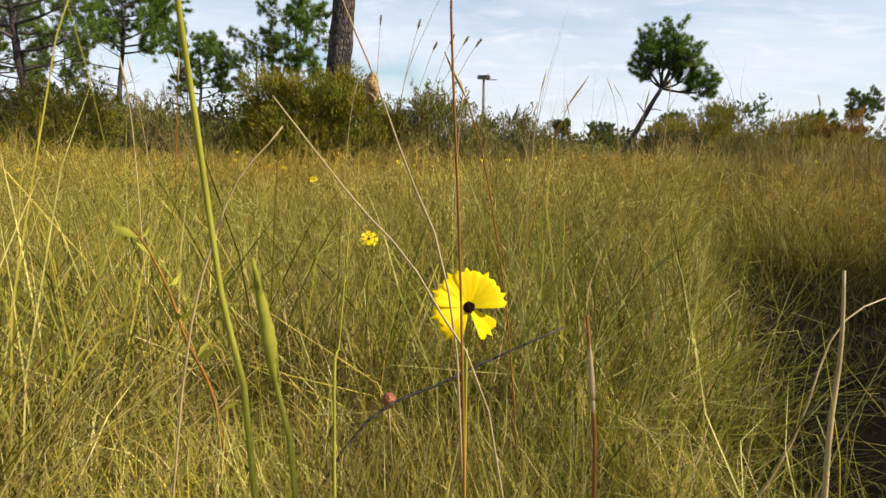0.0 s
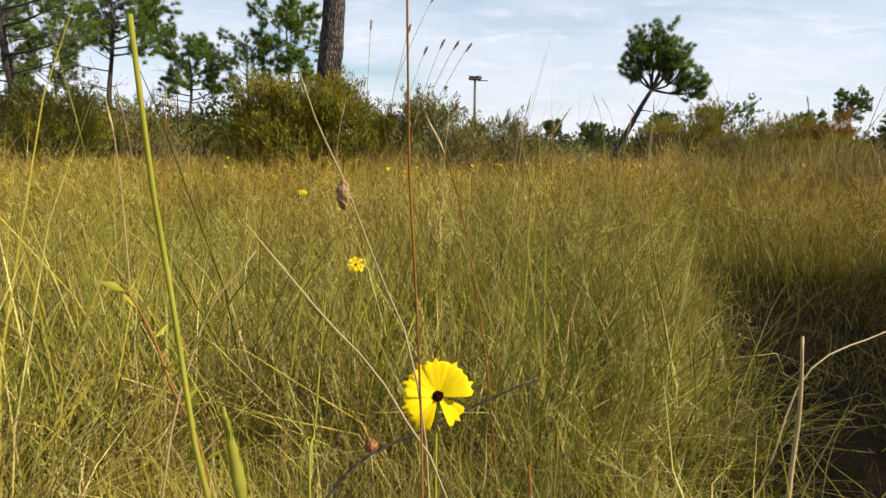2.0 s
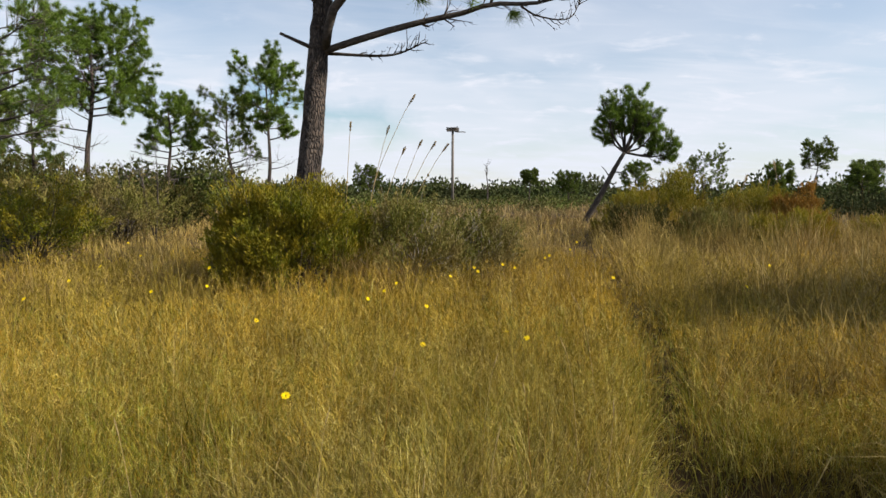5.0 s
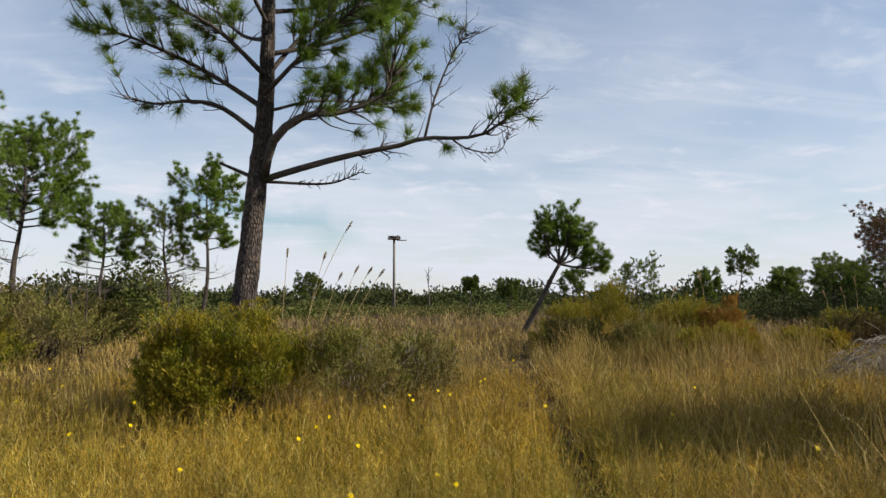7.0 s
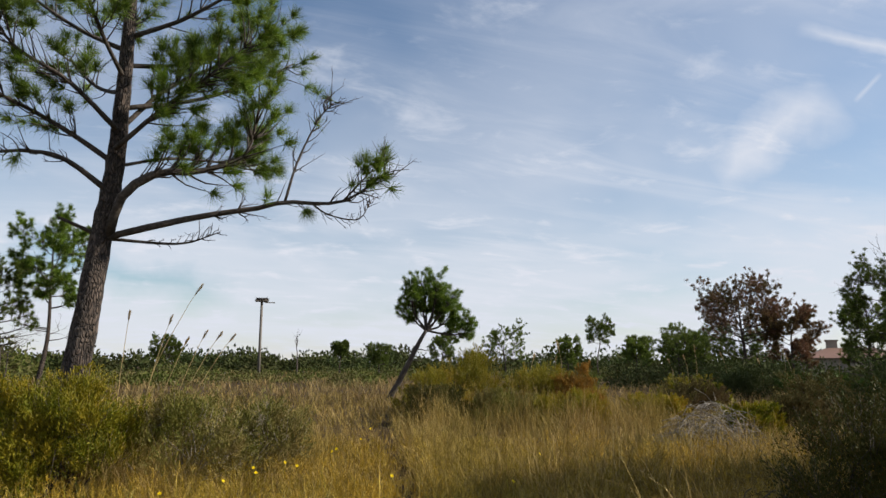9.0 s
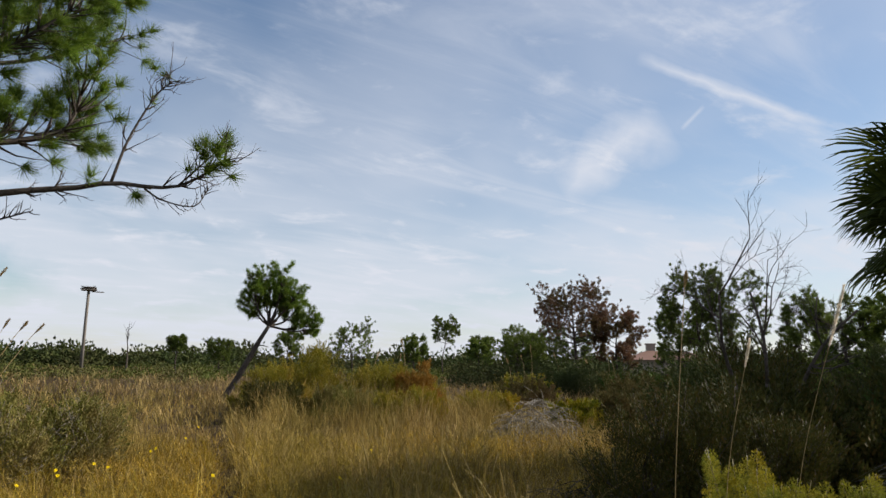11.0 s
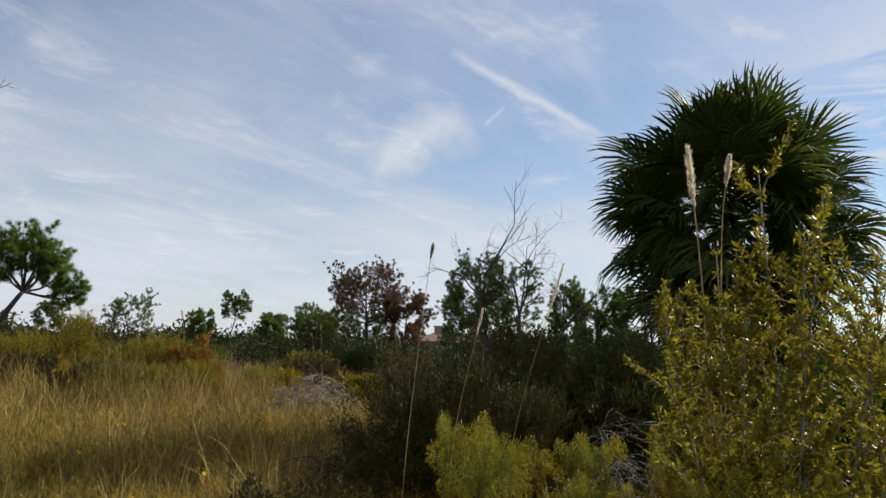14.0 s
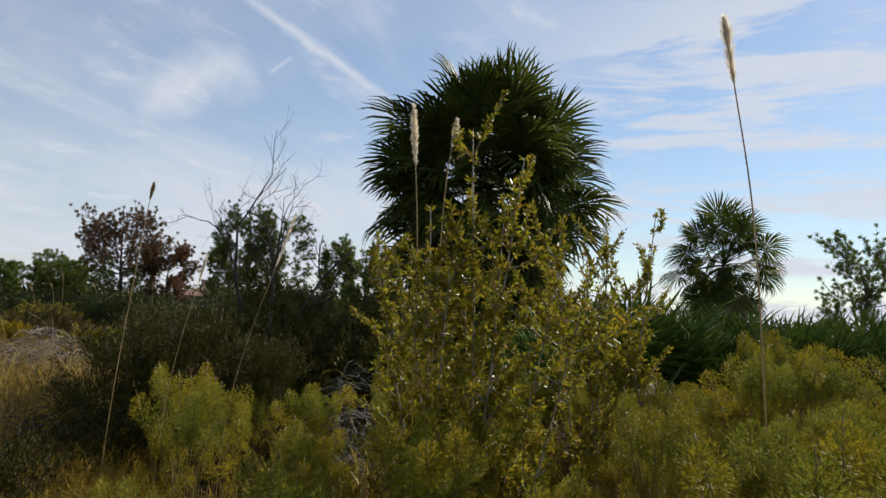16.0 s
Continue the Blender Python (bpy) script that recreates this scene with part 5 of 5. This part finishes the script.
bare_tree(0.8, 11.3, 0.3, 0.5, 0.014, "leafless pale grey twiggy shrub", 404, 4, ((0.1, 0, 1), (-0.4, 0.2, 1), (0.5, -0.1, 1), (-0.15, -0.4, 1), (0.3, 0.4, 1)), "", M_GREYTWIG)
bare_tree(8.12, 4.75, 1.5, 1.15, 0.036, "leafless shrub tree with fine grey twigs", 401, 4, ((0.02, -0.02, 1), (-0.12, 0.18, 1), (0.16, -0.22, 1)))
bare_tree(9.5, 3.1, 1.4, 0.8, 0.028, "leafless leaning twiggy tree near the palm", 402, 3, ((-0.1, 0.22, 1),))
bare_tree(9.3, 86, 2.2, 1.8, 0.12, "distant dead tree with bare branches", 403, 3, ((0, 0, 1),))
for i, (x, y) in enumerate([(-7.2, 19), (-9.4, 22.5), (-12.2, 27), (-6.0, 23.5), (-10.6, 30)]):
    bare_tree(x, y, 1.0, 1.0, 0.035, "leafless grey twiggy small tree in scrub", 410 + i, 3, ((0.1, 0, 1), (-0.25, 0.1, 1)), "bare trees at the meadow edge")


def brush_pile(name, x, y, rx, ry, h, n, mat, label, seed, r=0.005, length=0.8):
    rng = np.random.default_rng(seed)
    top = thing(name, x, y, 0, label, "brush pile")
    acc = Acc()
    for _ in range(n):
        a, d = rng.uniform(0, 6.28), rng.random() ** 0.6
        p = np.array([rx * d * math.cos(a), ry * d * math.sin(a), h * (1 - d * d) * rng.random()])
        w = unit(np.array([*rng.normal(0, 1, 2), rng.normal(0.1, 0.3)]))
        L = length * rng.uniform(0.4, 1.1)
        q = [p - w * L / 2, p + [0, 0, 0.12 * L], p + w * L / 2 + [0, 0, -0.1 * L]]
        q = np.maximum(np.array(q), [-99, -99, 0.0])
        tube(acc, smooth_path(q, 6), r, r * 0.4, 3)
    part("twig_tangle", acc.mesh("twig_tangle", mat, True), top)


brush_pile("brush_pile", 9.7, 11.1, 1.1, 0.9, 0.95, 420, M_GREYTWIG, "pile of pale grey dead twigs in the grass", 421, 0.008, 0.9)
brush_pile("brush_pile", 5.0, 4.6, 0.7, 0.6, 0.55, 240, M_DARKSTALK, "dark tangle of dead twigs in shade", 422, 0.006, 0.6)
brush_pile("dead_fronds", 6.5, 2.45, 0.5, 0.45, 1.0, 310, M_DRYPALM, "grey dead palm fronds drooping over shrubs", 423, 0.004, 0.6)


# ---- palms ----
def fan_mesh(seed, petiole, blade, n, width, droop, mat, spread=2.5):
    """A fan leaf along +x: stalk, then folded pointed segments that spread and droop at the tips."""
    rng = np.random.default_rng(seed)
    acc = Acc()
    stem = [(0, 0, 0), (petiole * 0.5, 0, petiole * 0.05), (petiole, 0, 0)]
    tube(acc, smooth_path(stem, 6), 0.016, 0.010, 5)
    for i in range(n):
        a = -spread + 2 * spread * i / (n - 1) + rng.normal(0, 0.03)
        L = blade * (0.72 + 0.28 * math.cos(a * 0.55)) * rng.uniform(0.88, 1.06)
        w = np.array([math.cos(a), math.sin(a), 0])
        s = np.array([-math.sin(a), math.cos(a), 0]) * width
        lift = 0.16 * math.cos(a)
        o = np.array([petiole, 0, 0]) + 0.02 * w
        pts = [o, o + w * L * 0.5 + [0, 0, lift * L * 0.6], o + w * L * 0.8 + [0, 0, lift * L * 0.4 - droop * L * 0.12], o + w * L + [0, 0, -droop * L * rng.uniform(0.2, 0.5)]]
        fold = np.array([0, 0, -width * 0.6])
        v = [pts[0], pts[1] - s + fold, pts[1], pts[1] + s + fold, pts[2] - s * 0.6 + fold, pts[2], pts[2] + s * 0.6 + fold, pts[3]]
        f = [(0, 1, 2), (0, 2, 3), (1, 4, 5), (1, 5, 2), (2, 5, 6), (2, 6, 3), (4, 7, 5), (5, 7, 6)]
        acc.add(v, f)
    return acc.mesh("frond", mat)


def palm(x, y, trunk_h, crown_r, label, seed, fronds, mat, dry=8):
    rng = np.random.default_rng(seed)
    top = thing("cabbage_palm", x, y, 0, label, "palm")
    acc = Acc()
    tube(acc, smooth_path([(0, 0, -0.1), (0.03, 0.02, trunk_h * 0.5), (0, 0, trunk_h)], 26), 0.2, 0.17, 14, 0.16, rng)
    part("trunk", acc.mesh("trunk", M_BARK), top, "rough grey palm trunk")
    k = crown_r
    sets = [fan_mesh(seed + i, k * (0.66, 0.56, 0.42)[i], k * 0.36, 36, k * 0.0115, 0.5 + 0.25 * i, mat, 2.2) for i in range(3)]
    old = [fan_mesh(seed + 9, k * 0.4, k * 0.5, 24, k * 0.015, 1.5, M_FRONDDRY, 1.6)]
    for i in range(fronds):
        u = (i + 0.5) / fronds
        el = 80 - 165 * u ** 0.95 + rng.uniform(-9, 9)
        az = i * 137.5 + rng.uniform(-12, 12)
        s = rng.uniform(0.85, 1.08)
        m = Matrix.Translation((0, 0, trunk_h + 0.15 * (1 - u))) @ pose(0, 0, 0, 0, -el, az) @ pose(0, 0, 0, rng.uniform(-60, 60), 0, 0) @ Matrix.Scale(s, 4)
        part("frond", sets[int(rng.integers(0, 3))], top, "", m)
    for i in range(fronds // 5):
        el, az = rng.uniform(-88, -55), i * 137.5 + rng.uniform(-12, 12)
        m = Matrix.Translation((0, 0, trunk_h - rng.uniform(0.1, 0.5))) @ pose(0, 0, 0, 0, -el, az) @ pose(0, 0, 0, rng.uniform(-60, 60), 0, 0)
        part("frond", sets[int(rng.integers(0, 2))], top, "", m)
    for i in range(dry):
        m = Matrix.Translation((0, 0, trunk_h - 0.2)) @ pose(0, 0, 0, 0, 62 + rng.uniform(-10, 14), i * 360 / dry + rng.uniform(-15, 15))
        part("frond", old[0], top, "hanging dry brown frond", m)
    return top


palm(14.4, 4.1, 4.2, 2.95, "large dark green cabbage palm with a full round crown", 501, 150, M_FROND, 16)
palm(19.4, -0.6, 3.1, 1.75, "smaller cabbage palm behind palmetto", 521, 54, M_FROND, 8)
PALMETTO = [fan_mesh(540 + i, 0.75, 0.55, 20, 0.014, 0.3, M_PALMETTO, 1.9) for i in range(3)]


def palmetto(x, y, h, seed):
    rng = np.random.default_rng(seed)
    top = thing("saw_palmetto", x, y, 0, "saw palmetto with stiff upright green fan leaves", "palmetto", "palmetto thicket")
    for i in range(11):
        el, az = rng.uniform(50, 88), i * 137.5 + rng.uniform(-20, 20)
        m = Matrix.Translation((0, 0, 0.0)) @ pose(0, 0, 0, 0, -el, az) @ pose(0, 0, 0, rng.uniform(-50, 50), 0, 0) @ Matrix.Scale(h / 1.25 * rng.uniform(0.85, 1.1), 4)
        part("leaf", PALMETTO[i % 3], top, "", m)


rng_p = np.random.default_rng(9)
for i in range(34):
    palmetto(rng_p.uniform(9.6, 15.5), rng_p.uniform(-7.5, 1.9), rng_p.uniform(1.55, 2.0), 560 + i)
for i in range(10):
    palmetto(rng_p.uniform(8.6, 12), rng_p.uniform(2.6, 5.4), rng_p.uniform(1.2, 1.6), 600 + i)
for i in range(6):
    palmetto(rng_p.uniform(22, 27), rng_p.uniform(17, 24), rng_p.uniform(1.2, 1.6), 620 + i)


# ---- glossy shrub, feathery weeds and plume grass ----
def wand_shrub(x, y, tips, label, seed, leaf=(0.040, 0.0135), per=230, group=""):
    """Upright wands with stiff glossy leaves set all along them."""
    rng = np.random.default_rng(seed)
    top = thing("glossy_shrub", x, y, 0, label, "shrub", group)
    st, fol = Acc(), Acc()
    for tx, ty, tz in tips:
        e = np.array([tx - x, ty - y, tz])
        p = smooth_path([(0.1 * e[0], 0.1 * e[1], -0.03), (0.55 * e[0] + rng.normal(0, 0.04), 0.55 * e[1] + rng.normal(0, 0.04), tz * 0.45), e], 24)
        tube(st, p, 0.010, 0.003, 5)
        shoots = [p]
        for _ in range(20):
            i = rng.integers(5, 23)
            w = unit(np.array([*rng.normal(0, 0.6, 2), 0.75]))
            L = rng.uniform(0.15, 0.42)
            q = smooth_path([p[i], p[i] + w * L * 0.5 + rng.normal(0, 0.02, 3), p[i] + w * L + [0, 0, 0.05]], 12)
            tube(st, q, 0.004, 0.002, 4)
            shoots.append(q)
        for q in shoots:
            n = per if q is p else 84
            i = rng.integers(len(q) // 4, len(q), n)
            d = unit(np.gradient(q, axis=0))[i]
            way = unit(d * 0.6 + sphere_dirs(n, rng) * 0.9)
            leaves(fol, q[i] + rng.normal(0, 0.006, (n, 3)), way, leaf[0] * rng.uniform(0.6, 1.25, n), leaf[1], rng)
    part("woody_frame", st.mesh("woody_frame", M_GREYTWIG, True), top)
    part("foliage", fol.mesh("foliage", M_GLOSSY), top)
    return top


wand_shrub(4.05, 0.3, [(4.05, 0.37, 2.45), (4.15, 0.12, 2.33), (3.97, 0.55, 2.05), (4.1, 0.2, 2.0), (4.2, -0.1, 1.88), (3.85, 0.78, 1.78), (4.0, 0.65, 1.6), (4.15, -0.2, 1.6), (3.9, 0.4, 1.75), (4.2, 0.45, 1.85)], "tall yellow-green shrub with small glossy leaves", 701)
wand_shrub(5.8, 0.0, [(5.85, -0.35, 2.3), (5.8, -0.02, 2.12), (5.78, 0.14, 1.9), (5.7, 0.3, 1.8), (5.9, -0.2, 1.8), (5.6, 0.0, 1.7), (5.9, 0.35, 2.0)], "glossy leaved shrub with thin arching wands", 702)
wand_shrub(4.7, 1.0, [(4.7, 1.05, 1.6), (4.6, 0.85, 1.45), (4.85, 1.2, 1.5), (4.75, 0.7, 1.6)], "glossy leaved shrub in shade", 703)


def vine_threads(x, y, z, r, n, label, seed):
    """Yellow leafless threads that twine over a shrub and hang down."""
    rng = np.random.default_rng(seed)
    top = thing("dodder_vine", x, y, z, label, "vine", "yellow vines on the shrubs")
    for _ in range(n):
        p = np.array([*rng.normal(0, r * 0.6, 2), rng.uniform(-1.0, 0.9) * r])
        w = unit(rng.normal(size=3))
        pts = [p]
        for _k in range(int(rng.integers(7, 14))):
            w = unit(w + rng.normal(0, 0.65, 3) + [0, 0, -0.12])
            p = p + w * rng.uniform(0.025, 0.05)
            pts.append(p)
        acc = Acc()
        tube(acc, smooth_path(pts, 3 * len(pts)), 0.0015, 0.0011, 4)
        part("thread", acc.mesh("thread", M_DODDER, True), top)


for i, (x, y, z, r, n) in enumerate([(3.75, 0.3, 0.95, 0.32, 40), (3.7, 0.55, 1.25, 0.25, 22), (3.9, 0.35, 1.75, 0.2, 9)]):
    vine_threads(x, y, z, r, n, "tangle of thin yellow leafless vine threads over shrubs", 750 + i)


def fennel_meshes(seed, h, stems_n, lumps_per):
    rng = np.random.default_rng(seed)
    st, fol = Acc(), Acc()
    for i in range(stems_n):
        a, lean = i * 2.4, rng.uniform(0.03, 0.3)
        e = np.array([math.cos(a) * lean * h, math.sin(a) * lean * h, h * rng.uniform(0.72, 1.0)])
        p = smooth_path([(0.2 * e[0], 0.2 * e[1], -0.03), (0.5 * e[0], 0.5 * e[1], 0.5 * e[2]), e], 12)
        tube(st, p, 0.005, 0.002, 4)
        for j in range(4):
            u = (0.98, 0.88, 0.76, 0.6)[j]
            n = int(lumps_per * (1.0, 0.55, 0.45, 0.3)[j])
            b = a + j * 2.1 + rng.uniform(-0.4, 0.4)
            at = p[int(np.clip(u * 11, 0, 11))]
            c = at + (j > 0) * rng.uniform(0.05, 0.11) * np.array([math.cos(b), math.sin(b), 0.3])
            rad, tall = (rng.uniform(0.045, 0.065), rng.uniform(0.075, 0.115)) if j == 0 else (rng.uniform(0.03, 0.05), rng.uniform(0.045, 0.07))
            if j:
                tube(st, np.array([at - [0, 0, 0.08], (at + c) / 2 - [0, 0, 0.03], c]), 0.0025, 0.001, 3)
            dirs = sphere_dirs(n, rng)
            pos = c + dirs * (rng.random((n, 1)) ** 0.35) * [rad, rad, tall]
            needles(fol, pos, unit(dirs + [0, 0, 0.35] + rng.normal(0, 0.3, (n, 3))), rng.uniform(0.011, 0.02, n), 0.0065, rng)
    return st.mesh("woody_frame", M_FENNELSTEM, True), fol.mesh("foliage", M_FENNEL)


def fennel_plants():
    rng = np.random.default_rng(12)
    kinds = []
    for i, h in enumerate((1.0, 1.15, 0.85, 1.25, 0.95)):
        top = thing("feathery_weed", 3.0 + 0.5 * i, -0.4 * i + 0.6, 0, ("feathery yellow-green weed beside the shrub", "tall feathery green weed beside the shrub", "low feathery green weed beside the shrub", "tall feathery weed with pale tips", "bushy feathery green weed beside the shrub")[i], "weed", "feathery weeds by the shrub")
        st, fol = fennel_meshes(801 + i, h, 13, 420)
        part("woody_frame", st, top)
        part("foliage", fol, top)
        kinds.append(top)
    placed = [(k.location.x, k.location.y) for k in kinds]
    for _ in range(1600):
        if len(placed) > 115:
            break
        x, y = rng.uniform(2.35, 9.0), rng.uniform(-4.8, 2.9)
        if y > 0.8 * x - 0.95 or math.hypot(x - 0.8, y + 0.8) < 1.75 or (x > 5.6 and y > 1.6):
            continue
        if min(math.hypot(x - a, y - b) for a, b in placed) < 0.5:
            continue
        placed.append((x, y))
        s = rng.uniform(0.72, 1.25) * (1.0 if x > 3 else 0.85) * (1.1 if y < -0.6 else 0.82 if y > 0.1 else 1.0)
        c = copy_thing(kinds[rng.integers(0, 5)], pose(x, y, 0, 0, 0, rng.uniform(0, 360)))
        c.scale = (s * 1.05, s * 1.05, s)
    for x, y, s in ((2.4, 1.4, 0.9), (2.2, 1.05, 0.85), (2.75, 1.1, 0.9), (2.9, 1.5, 0.95), (2.5, 0.75, 0.85)):
        c = copy_thing(kinds[2], pose(x, y, 0, 0, 0, rng.uniform(0, 360)))
        c.scale = (s, s, s * 0.85)


fennel_plants()


def plume_reed(pts, r, head_from, head_r, label, seed, group="plume grass stems", fluff=700, mat=None):
    rng = np.random.default_rng(seed)
    base = np.array(pts[0], float)
    top = thing("plume_grass", *base, label, "plume grass", group)
    p = smooth_path(pts, 60) - base
    acc = Acc()
    tube(acc, p, r, r * 0.5, 6)
    part("stem", acc.mesh("stem", M_STALK, True), top)
    k0 = int(head_from * 59)
    k = rng.integers(k0, 59, fluff)
    u = (k - k0) / max(1, 59 - k0)
    d = unit(p[k + 1 - (k == 59)] - p[k - 1])
    way = unit(d + sphere_dirs(fluff, rng) * 0.55)
    ha = Acc()
    L = head_r * 2.4 * (0.45 + 1.1 * np.sin(np.pi * np.clip(0.12 + 0.85 * u, 0, 1)))
    needles(ha, p[k] + (p[k] - p[k - 1]) * rng.random((fluff, 1)) + sphere_dirs(fluff, rng) * head_r * 0.2, way, L, 0.004 if mat is None else 0.007, rng)
    part("plume", ha.mesh("plume", mat or M_PLUME), top, "pale fluffy seed plume")


plume_reed([(4.06, 0.60, 0), (4.04, 0.62, 1.0), (4.03, 0.64, 1.83), (4.01, 0.70, 2.62)], 0.006, 0.87, 0.014, "tall plume grass with a pale narrow plume", 901)
plume_reed([(4.5, 0.78, 0), (4.53, 0.75, 1.2), (4.55, 0.73, 2.25), (4.56, 0.68, 2.7)], 0.006, 0.85, 0.013, "tall plume grass with a pale narrow plume", 902)
plume_reed([(4.1, -1.06, 0), (4.09, -1.0, 1.2), (4.08, -0.95, 2.01), (4.08, -0.87, 2.6), (4.08, -0.82, 2.94)], 0.0048, 0.77, 0.019, "very tall plume grass with a fluffy cream plume", 903)
plume_reed([(3.66, 2.34, 0), (3.68, 2.32, 0.92), (3.74, 2.26, 1.95), (3.76, 2.24, 2.2)], 0.003, 0.8, 0.007, "dry plume grass with a thin grey plume", 904, mat=M_STALK)
plume_reed([(3.9, 2.2, 0), (3.92, 2.15, 1.0), (3.98, 2.0, 1.8)], 0.003, 0.9, 0.006, "dry bare leaning grass stem", 905)
plume_reed([(4.1, 1.9, 0), (4.12, 1.85, 1.0), (4.3, 1.62, 2.1)], 0.0028, 0.86, 0.008, "thin leaning dry grass stem", 906)
for i, (bx, tx, tz) in enumerate([(-0.75, 0.02, 2.75), (-0.7, -0.35, 2.3), (-0.35, 0.12, 2.1), (-0.3, 0.32, 2.08), (-0.2, 0.5, 2.05), (-1.0, -0.9, 2.35), (-0.55, -0.12, 2.0)]):
    plume_reed([(bx, 9.9, 0), (bx + 0.2 * (tx - bx), 9.85, tz * 0.5), (bx + 0.7 * (tx - bx), 9.8, tz * 0.85), (tx, 9.75, tz)], 0.006, 0.86, 0.014, "arching plume grass with a narrow grey-brown plume beside shrubs", 920 + i, "plume grass beside the pine", 160, M_STALK)
rng_r = np.random.default_rng(44)
for i in range(14):
    x, y = rng_r.uniform(9, 30), rng_r.uniform(20, 34)
    h = rng_r.uniform(1.6, 2.6)
    plume_reed([(x, y, 0), (x + 0.05, y, h * 0.6), (x + rng_r.uniform(-0.3, 0.3), y, h)], 0.012, 0.8, 0.05, "distant dry plume grass stem", 940 + i, "plume grass of the far mound", 90, M_STALK)


# ---- nest pole and far house ----
def nest_pole():
    top = thing("nest_pole", 3.8, 67.5, 0, "tall weathered pole carrying a bird nest platform", "pole")
    acc = Acc()
    tube(acc, np.array([(0, 0, -0.2), (0, 0, 4), (0, 0, 7.55)]), 0.15, 0.12, 10)
    part("pole", acc.mesh("pole", M_POLE, True), top)
    bm = bmesh.new()
    bmesh.ops.create_cube(bm, size=1, matrix=Matrix.Translation((0, 0, 7.55)) @ Matrix.Diagonal((1.15, 1.15, 0.1, 1)))
    bmesh.ops.create_cube(bm, size=1, matrix=Matrix.Translation((0.75, 0, 7.42)) @ Matrix.Diagonal((1.0, 0.09, 0.09, 1)))
    part("platform", bm_mesh(bm, "platform", M_POLE), top)
    rng = np.random.default_rng(3)
    nest = Acc()
    for _ in range(110):
        a, d = rng.uniform(0, 6.28), rng.uniform(0.1, 0.6)
        p = np.array([d * math.cos(a), d * math.sin(a), 7.6 + rng.uniform(0, 0.22)])
        w = unit(np.array([-math.sin(a), math.cos(a), rng.normal(0, 0.2)])) * 0.35
        tube(nest, np.array([p - w, p, p + w]), 0.03, 0.02, 4)
    part("nest", nest.mesh("nest", M_DARKSTALK), top, "nest of dark sticks")


nest_pole()


def far_house():
    top = thing("house", 57.5, 49.5, 0, "distant house with terracotta hipped roof and chimney", "house")
    turn = pose(0, 0, 0, 0, 0, -40)
    bm = bmesh.new()
    bmesh.ops.create_cube(bm, size=1, matrix=turn @ Matrix.Translation((0, 0, 1.15)) @ Matrix.Diagonal((8.6, 7, 2.3, 1)))
    part("wall", bm_mesh(bm, "wall", M_WALL), top)
    bm = bmesh.new()
    v = [bm.verts.new(turn @ Vector(c)) for c in ((-4.6, -4, 2.2), (4.6, -4, 2.2), (4.6, 4, 2.2), (-4.6, 4, 2.2), (-2, 0, 3.2), (2, 0, 3.2))]
    for f in ((0, 1, 5, 4), (1, 2, 5), (2, 3, 4, 5), (3, 0, 4), (3, 2, 1, 0)):
        bm.faces.new([v[i] for i in f])
    part("roof", bm_mesh(bm, "roof", M_ROOF), top, "terracotta tiled hipped roof")
    bm = bmesh.new()
    bmesh.ops.create_cube(bm, size=1, matrix=turn @ Matrix.Translation((-1.5, 0.6, 3.2)) @ Matrix.Diagonal((0.9, 0.7, 1.3, 1)))
    bmesh.ops.create_cube(bm, size=1, matrix=turn @ Matrix.Translation((-1.5, 0.6, 3.9)) @ Matrix.Diagonal((1.1, 0.9, 0.15, 1)))
    part("chimney", bm_mesh(bm, "chimney", M_WALL), top)


far_house()
